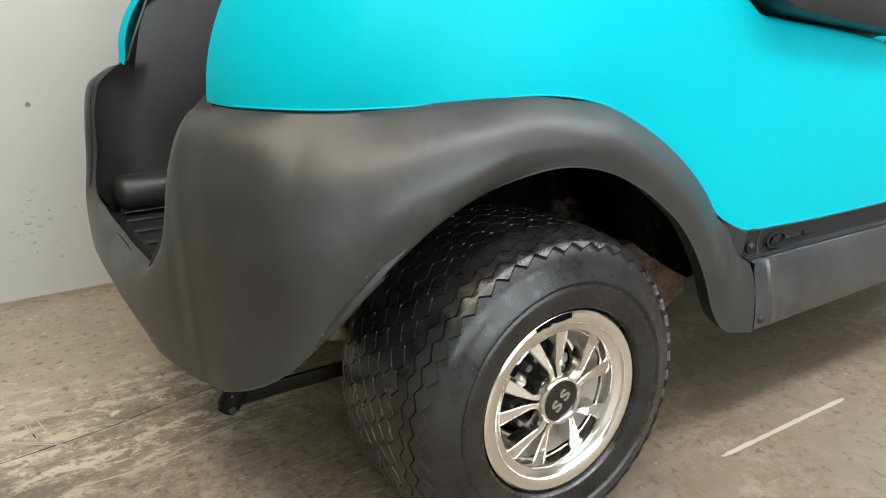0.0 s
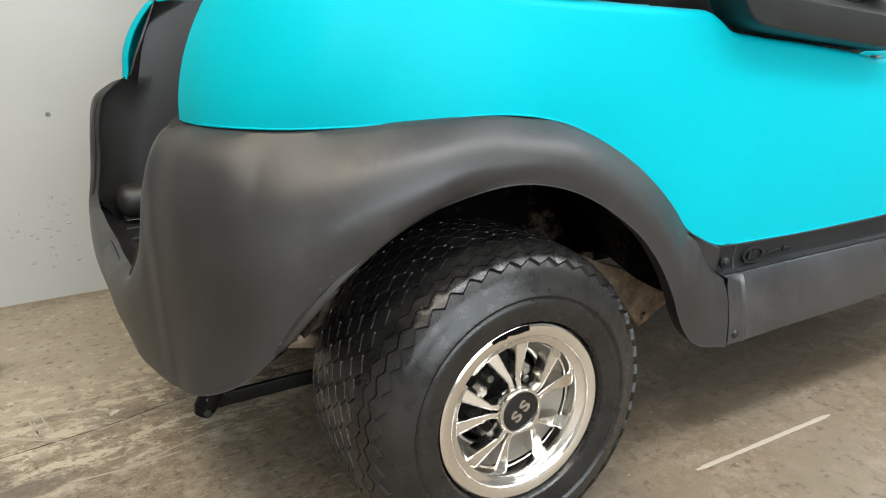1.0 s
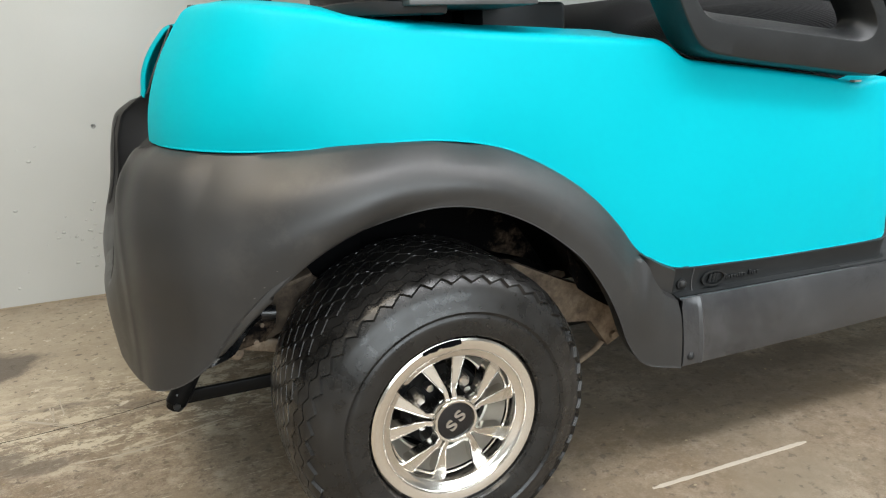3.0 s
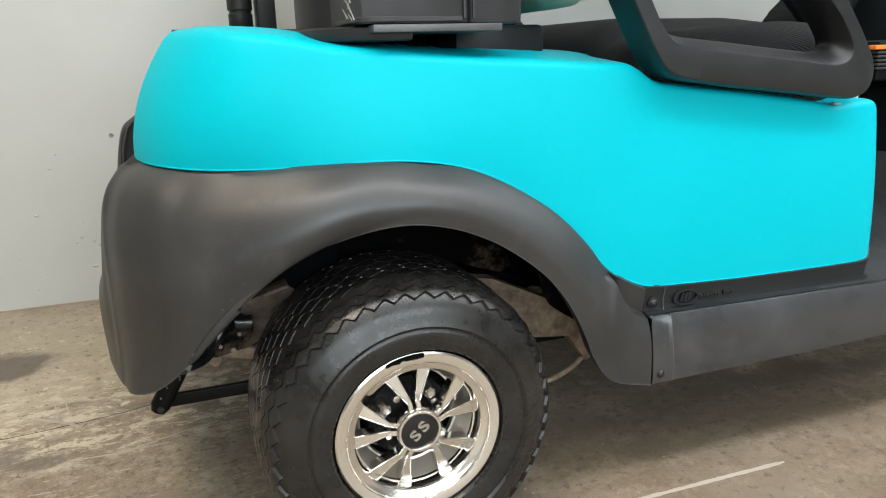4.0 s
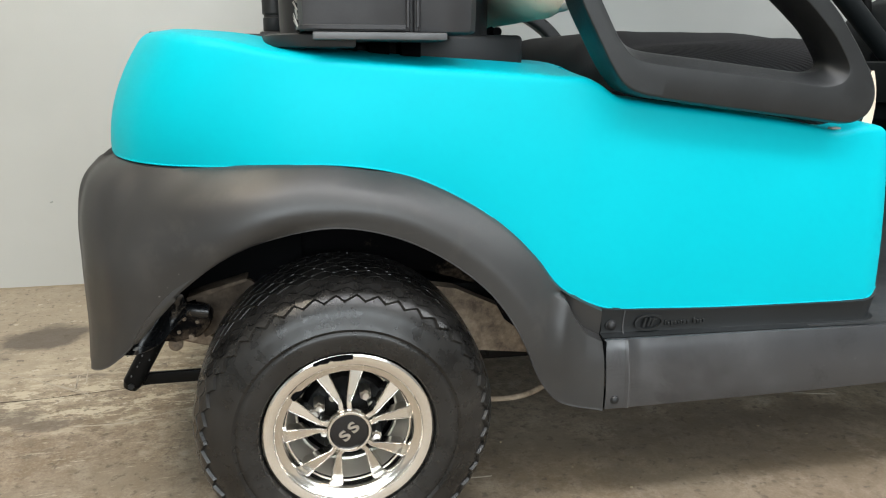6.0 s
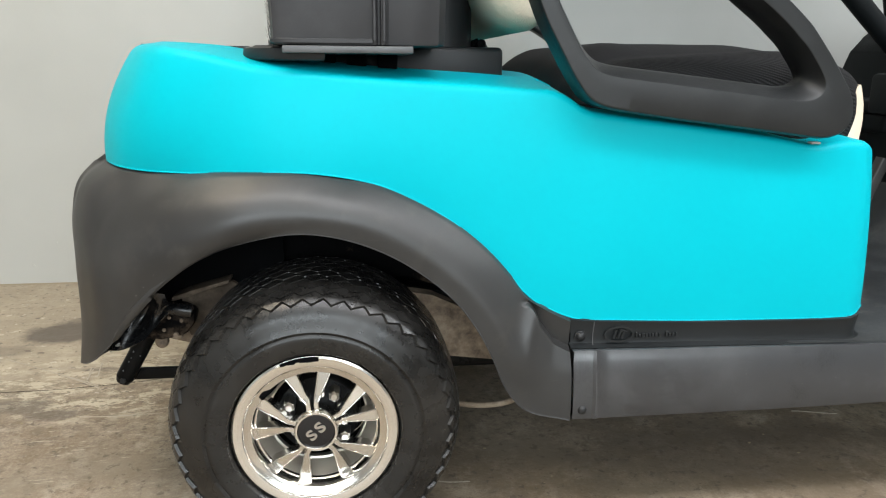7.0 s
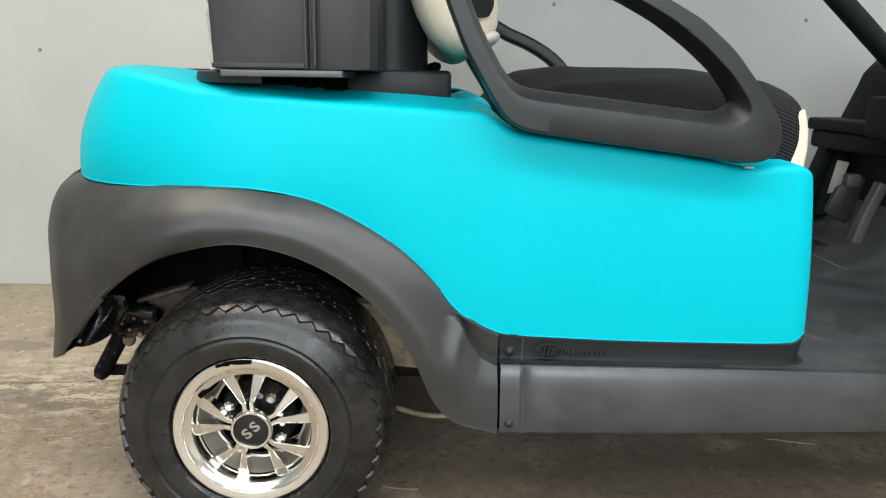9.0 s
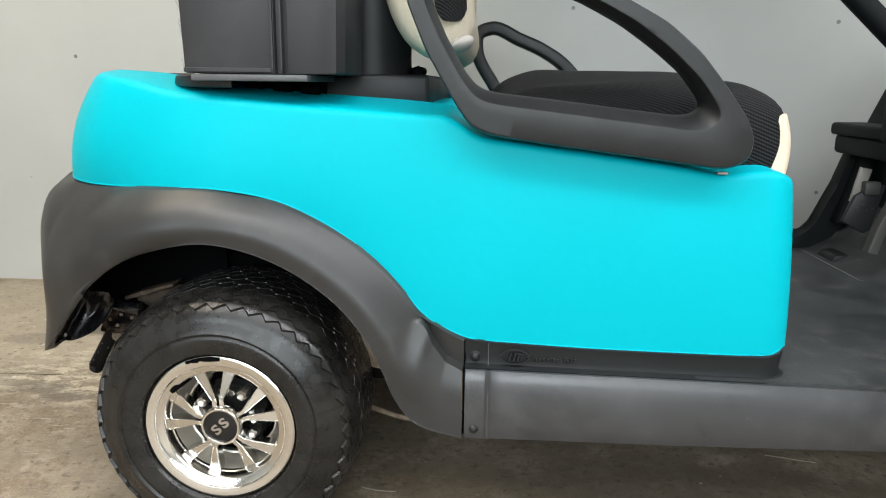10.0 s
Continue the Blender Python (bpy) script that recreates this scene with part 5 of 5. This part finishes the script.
# ---- footwell and dash ----
def footwell():
    bm = bmesh.new()
    rows = []
    for x in list(np.linspace(0.78, 1.30, 14)) + [1.40, 1.46, 1.53, 1.60]:
        z = np.interp(x, (0.78, 0.86, 1.30, 1.40, 1.46, 1.53, 1.60), (0.3222, 0.3207, 0.312, 0.318, 0.350, 0.45, 0.60))
        rows.append([(x, y, z - (0.0 if 0.1 < y < 1.07 else 0.0006)) for y in (0.0345, 0.06, 0.12, 0.3, 0.6, 0.9, 1.05, 1.11, 1.1355)])
    grid(bm, rows)
    floor_mat = part("footwell_floor", bm, MAT, cart, "black rubber footwell floor with scuffs", sharp=50, solid=0.006)
    bm = bmesh.new()
    block(bm, (0.905, 0.13, 0.325), (0.925, 2 * MID - 0.13, 0.66), 0.004)
    part("seat_front_panel", bm, DARK, cart, "black panel below the seat front")
    # pale scuffs and a small dent on the floor near its edge
    random.seed(31)
    bm = bmesh.new()
    for k in range(60):
        x, y = random.uniform(0.99, 1.20), random.uniform(0.085, 0.30)
        a, ln, w = random.uniform(-0.5, 0.5), random.uniform(0.002, 0.010), random.uniform(0.0004, 0.0011)
        z = np.interp(x, (0.86, 1.30), (0.3207, 0.312)) + 0.0006
        dx, dy = math.cos(a) * ln, math.sin(a) * ln
        vs = [bm.verts.new(p) for p in ((x - dx, y - dy, z), (x, y - w, z), (x + dx, y + dy, z), (x, y + w, z))]
        bm.faces.new(vs)
    tagged(part("floor_scuffs", bm, LABEL, floor_mat, "pale scuff marks on the rubber"), kind="stuff")
    # far side of the cowl, leaning forward, with a parcel tray above
    bm = bmesh.new()
    prism(bm, [(1.340, 0.345), (1.395, 0.372), (1.415, 0.395), (1.459, 0.513), (1.490, 0.62), (1.75, 0.62), (1.75, 0.30), (1.340, 0.30)], 1.06, 1.115, 0.006)
    part("cowl_side", bm, DASH, cart, "black moulded cowl side")
    bm = bmesh.new()
    prism(bm, [(1.446, 0.405), (1.478, 0.500), (1.505, 0.61), (1.53, 0.61), (1.53, 0.40)], 1.02, 1.06, 0.004)
    part("cowl_rib", bm, DASH, cart, "black upright rib on the cowl")
    bm = bmesh.new()
    block(bm, (1.437, 0.72, 0.655), (1.72, 1.11, 0.690), 0.010, 3)
    tray = part("parcel_tray", bm, DASH, cart, "black dash parcel tray with a rim")
    bm = bmesh.new()
    block(bm, (1.448, 0.74, 0.603), (1.72, 1.10, 0.657), 0.012, 3)
    part("tray_bin", bm, DASH, tray, "black bin under the tray rim")
    bm = bmesh.new()
    block(bm, (1.53, 0.10, 0.36), (1.62, 1.05, 0.64), 0.01)
    part("dash_front", bm, DASH, cart, "dark dash front panel")
    # near side of the dash with louvres and an orange marker
    bm = bmesh.new()
    block(bm, (1.36, 0.455, 0.66), (1.70, 0.70, 0.76), 0.012)
    dash = part("dash_housing", bm, DASH, cart, "black dash housing")
    bm = bmesh.new()
    block(bm, (1.338, 0.448, 0.738), (1.42, 0.470, 0.749), 0.002)
    part("orange_marker", bm, ORANGE, dash, "orange plastic marker strip")
    for k in range(5):
        bm = bmesh.new()
        block(bm, (1.350, 0.448, 0.690 + 0.0095 * k), (1.42, 0.470, 0.695 + 0.0095 * k), 0.001, 1)
        part("louvre", bm, PEDAL, dash, "grey louvre slat")
    # pedals
    bm = bmesh.new()
    prism(bm, [(1.378, 0.519), (1.405, 0.535), (1.450, 0.548), (1.425, 0.430), (1.410, 0.420), (1.352, 0.452)], 0.795, 0.812, 0.004)
    pedal = part("brake_pedal", bm, DARK, cart, "worn black brake pedal plate")
    bm = bmesh.new()
    block(bm, (1.393, 0.785, 0.522), (1.432, 0.81, 0.556), 0.005)
    part("pedal_pad", bm, PEDAL, pedal, "brown-grey worn pad")
    random.seed(8)
    bm = bmesh.new()
    for k in range(9):
        x, z = random.uniform(1.375, 1.42), random.uniform(0.478, 0.512)
        block(bm, (x, 0.7938, z), (x + random.uniform(0.003, 0.008), 0.7955, z + 0.003), 0.0004, 1)
    part("pedal_marks", bm, GROOVE, pedal, "dark worn marks on the pedal")
    bm = bmesh.new()
    sweep(bm, spline([(1.425, 0.69, 0.545), (1.408, 0.69, 0.500), (1.390, 0.69, 0.450), (1.376, 0.69, 0.395)], 14), rounded(0.026, 0.03, 0.004))
    part("accelerator_pedal", bm, PEDAL, cart, "long curved worn accelerator pedal")
    bm = bmesh.new()
    prism(bm, [(1.457, 0.576), (1.489, 0.570), (1.471, 0.498), (1.463, 0.488), (1.440, 0.480)], 0.945, 0.955, 0.002)
    part("instruction_label", bm, LABEL, cart, "pale grey instruction label plate")
    # thin plate round the pedals with a bright worn edge
    bm = bmesh.new()
    block(bm, (1.366, 0.692, 0.312), (1.52, 1.03, 0.3215), 0.001)
    plate = part("pedal_plate", bm, DASH, cart, "thin black plate under the pedals")
    bm = bmesh.new()
    rod(bm, (1.366, 0.692, 0.3215), (1.366, 1.03, 0.3215), 0.0010, n=6)
    rod(bm, (1.366, 0.692, 0.3215), (1.52, 0.692, 0.3215), 0.0012, n=6)
    rod(bm, (1.366, 1.03, 0.3215), (1.41, 1.03, 0.3215), 0.0008, n=6)
    part("plate_edge", bm, STEEL, plate, "bright worn plate edge")
    bm = bmesh.new()
    prism(bm, [(1.385, 0.321), (1.396, 0.338), (1.43, 0.342), (1.445, 0.321)], 0.89, 0.98, 0.004)
    part("pedal_stop", bm, DARK, plate, "black moulded pedal stop")
    # steering column, leaning back over the footwell
    bm = bmesh.new()
    rod(bm, (1.68, 0.855, 0.698), (1.05, 0.85, 1.262), 0.027, n=24)
    column = part("steering_column", bm, DASH, cart, "black steering column")
    bm = bmesh.new()
    rod(bm, (1.66, 0.885, 0.765), (1.15, 0.88, 1.222), 0.008, n=12)
    part("column_cable", bm, DASH, column, "black cable along the column")
    bm = bmesh.new()
    prism(bm, [(1.534, 0.685), (1.590, 0.820), (1.604, 0.842), (1.625, 0.862), (1.70, 0.93), (1.80, 0.97), (1.80, 0.685)], 0.90, 1.11, 0.008)
    part("cowl_top", bm, DASH, cart, "dark moulded cowl top above the tray")
    # front body ahead of the footwell, out of view, added to block light there
    bm = bmesh.new()
    prism(bm, [(1.64, 0.47), (1.64, 0.60), (1.82, 0.96), (1.95, 0.94), (2.32, 0.66), (2.36, 0.47)], 0.04, 2 * MID - 0.04, 0.03)
    block(bm, (1.63, 0.27, 0.25), (2.30, 2 * MID - 0.27, 0.48), 0.03, 3)
    part("front_cowl", bm, DASH, cart, "unseen plain dark front cowl, added to keep light off the footwell")
    # roof over the seat, out of view, added to shade the seat and the wall
    bm = bmesh.new()
    block(bm, (-0.15, -0.01, 1.80), (1.55, 2 * MID + 0.01, 1.86), 0.025, 3)
    part("roof", bm, DARK, cart, "unseen plain black moulded roof, added for its shade")
    for a, b in (((1.68, 0.12, 0.85), (1.42, 0.12, 1.81)), ((1.68, 2 * MID - 0.12, 0.85), (1.42, 2 * MID - 0.12, 1.81)), ((0.18, 0.36, 1.10), (0.04, 0.30, 1.81)), ((0.18, 2 * MID - 0.36, 1.06), (0.04, 2 * MID - 0.30, 1.81))):
        bm = bmesh.new()
        rod(bm, a, b, 0.017, n=14)
        part("roof_strut", bm, BLACK_PAINT, cart, "unseen black steel roof strut")
    # front wheels, alike with the rear ones
    rear = [o for o in cart.children if o.name.startswith("wheel") and o.data.name.startswith("wheel") and o.children]
    for src in rear:
        front = src.copy()
        scene.collection.objects.link(front)
        front.parent = cart
        for ch in src.children:
            c2 = ch.copy()
            scene.collection.objects.link(c2)
            c2.parent = front
        front.matrix_world = Matrix.Translation((1.98, 0, 0)) @ src.matrix_world



footwell()


# ---- marks on floor and wall ----
NICK = material("scraped_grey_plastic", (0.11, 0.108, 0.10), 0.6)
SCREW = material("dull_zinc", (0.22, 0.22, 0.215), 0.5, 0.8)
SCRATCH = [(-0.874, 0.89, -0.571, 0.686),
           (-0.739, 0.81, -0.648, 0.815),
           (-0.614, 0.735, -0.63, 0.813),
           (-0.614, 0.84, -0.596, 0.76),
           (-0.561, 0.54, -0.382, 0.532),
           (-0.68, 0.774, -0.576, 0.691),
           (-0.454, 0.534, -0.282, 0.586),
           (-0.623, 0.797, -0.615, 0.736),
           (1.06, 0.389, 1.157, 0.378),
           (-0.212, 0.62, -0.167, 0.613),
           (0.201, 0.206, 0.272, 0.188)]


def marks():
    bm = bmesh.new()
    random.seed(2)
    a, b = [], []
    for s in np.linspace(0, 1, 40):
        x, y = 0.362 + 0.350 * s, 0.012 - 0.004 * s
        w = (0.0030 + 0.0014 * random.random()) * min(1.0, 0.4 + 12 * min(s, 1 - s))
        a.append((x, y - w, 0.0012))
        b.append((x, y + w + 0.001 * random.random(), 0.0012))
    grid(bm, [a, b])
    tagged(finish("floor_scrape", bm, PALE, solid=0.001), "straight pale scrape line on the concrete floor", "floor mark", kind="structure")
    bm = bmesh.new()
    for keys, wd in (([(-3.1, 0.66), (-1.4, 0.675), (-0.83, 0.682), (-0.67, 0.686), (-0.58, 0.696), (-0.48, 0.712), (-0.39, 0.736), (0.1, 0.78), (1.0, 0.82), (3.0, 0.9)], 0.0010),):
        p = spline(keys, 220)
        grid(bm, [[(x, y - wd * (0.5 + random.random()), 0.0008) for x, y in p], [(x, y + wd * (0.5 + random.random()) + 0.001 * math.sin(40 * x), 0.0008) for x, y in p]])
    tagged(finish("floor_crack", bm, GROOVE, solid=0.0006), "thin dirty crack across the concrete floor", "floor crack", kind="structure")
    # thin pale scratches
    for k, (x0, y0, x1, y1) in enumerate(SCRATCH):
        bm = bmesh.new()
        a, b = [], []
        for s in np.linspace(0, 1, 14):
            x, y = x0 + (x1 - x0) * s, y0 + (y1 - y0) * s + 0.006 * math.sin(3 * s + k)
            w = 0.0011 + 0.0009 * random.random()
            nx, ny = -(y1 - y0), x1 - x0
            d = math.hypot(nx, ny)
            a.append((x + nx / d * w, y + ny / d * w, 0.0009))
            b.append((x - nx / d * w, y - ny / d * w, 0.0009))
        grid(bm, [a, b])
        tagged(finish("floor_scratch", bm, PALE, solid=0.0006), "thin pale scratch in the concrete floor", "floor mark", kind="structure")
    # grit and crumbs
    bm = bmesh.new()
    for k in range(220):
        x, y = random.uniform(-1.2, 1.3), random.uniform(-0.35, 1.5)
        r = random.choice((0.0010, 0.0013, 0.0018, 0.0024))
        bmesh.ops.create_icosphere(bm, subdivisions=1, radius=r, matrix=Matrix.Translation((x, y, r * 0.5)) @ Matrix.Diagonal((1.4, 1, 0.6, 1)))
    tagged(finish("floor_grit", bm, DUST), "scattered pale grit and crumbs on the concrete", "grit", kind="stuff")
    # paint blisters low on the wall
    bm = bmesh.new()
    random.seed(21)
    for k in range(46):
        x, z = random.gauss(-0.56, 0.075), random.gauss(0.20, 0.06)
        if k > 30:
            x, z = random.uniform(-1.4, -0.4), random.uniform(0.05, 0.5)
        r = random.uniform(0.0022, 0.0052)
        bmesh.ops.create_icosphere(bm, subdivisions=2, radius=r, matrix=Matrix.Translation((x, Y1, max(z, 0.03))) @ Matrix.Diagonal((random.uniform(0.9, 1.6), 0.75, 0.85, 1)))
    tagged(finish("wall_blisters", bm, WALL), "small paint blisters and drips on the wall", "paint blister", kind="stuff")
    bm = bmesh.new()
    block(bm, (X0, Y1 - 0.004, 0), (X1, Y1 + 0.01, 0.0035), 0)
    tagged(finish("baseboard", bm, DUST), "tan dust line along the foot of the wall", "dirt line", kind="structure")
    # screws in the wall
    for k, (x, z) in enumerate(((-0.50, 0.535), (1.642, 1.010), (1.641, 0.414), (0.728, 1.052), (-1.106, 0.873))):
        bm = bmesh.new()
        lathe(bm, [(0.0001, 0.0004), (0.002, 0.0), (0.0040, -0.0012), (0.0062, -0.0012), (0.007, 0.0005)], 18, (x, Y1 - 0.0006, z))
        tagged(finish("wall_screw", bm, SCREW), "small steel screw head set in the wall", "screw", "screws in the wall")


def nicks():
    """Small pale nicks in the black plastic."""
    for x, y, z, r in ((0.800, 0.0128, 0.262, 0.0022), (0.860, 0.0135, 0.270, 0.0016), (0.470, 0.0120, 0.232, 0.0024), (0.700, 0.0150, 0.283, 0.0012),
                       (-0.242, 0.0370, 0.454, 0.0013), (-0.255, 0.0420, 0.440, 0.0016), (-0.225, 0.0330, 0.474, 0.0010), (-0.300, 0.0700, 0.372, 0.0018), (-0.309, 0.0985, 0.341, 0.0045), (-0.305, 0.0930, 0.346, 0.0030), (-0.322, 0.1030, 0.329, 0.0020), (-0.335, 0.0975, 0.350, 0.0014), (0.500, 0.056, 0.800, 0.0012)):
        bm = bmesh.new()
        bmesh.ops.create_icosphere(bm, subdivisions=1, radius=r * 0.62, matrix=Matrix.Translation((x, y, z)) @ Matrix.Diagonal((1.5, 0.4, 0.8, 1)))
        part("nick", bm, NICK, cart, "small pale nick in the plastic")


marks()
nicks()
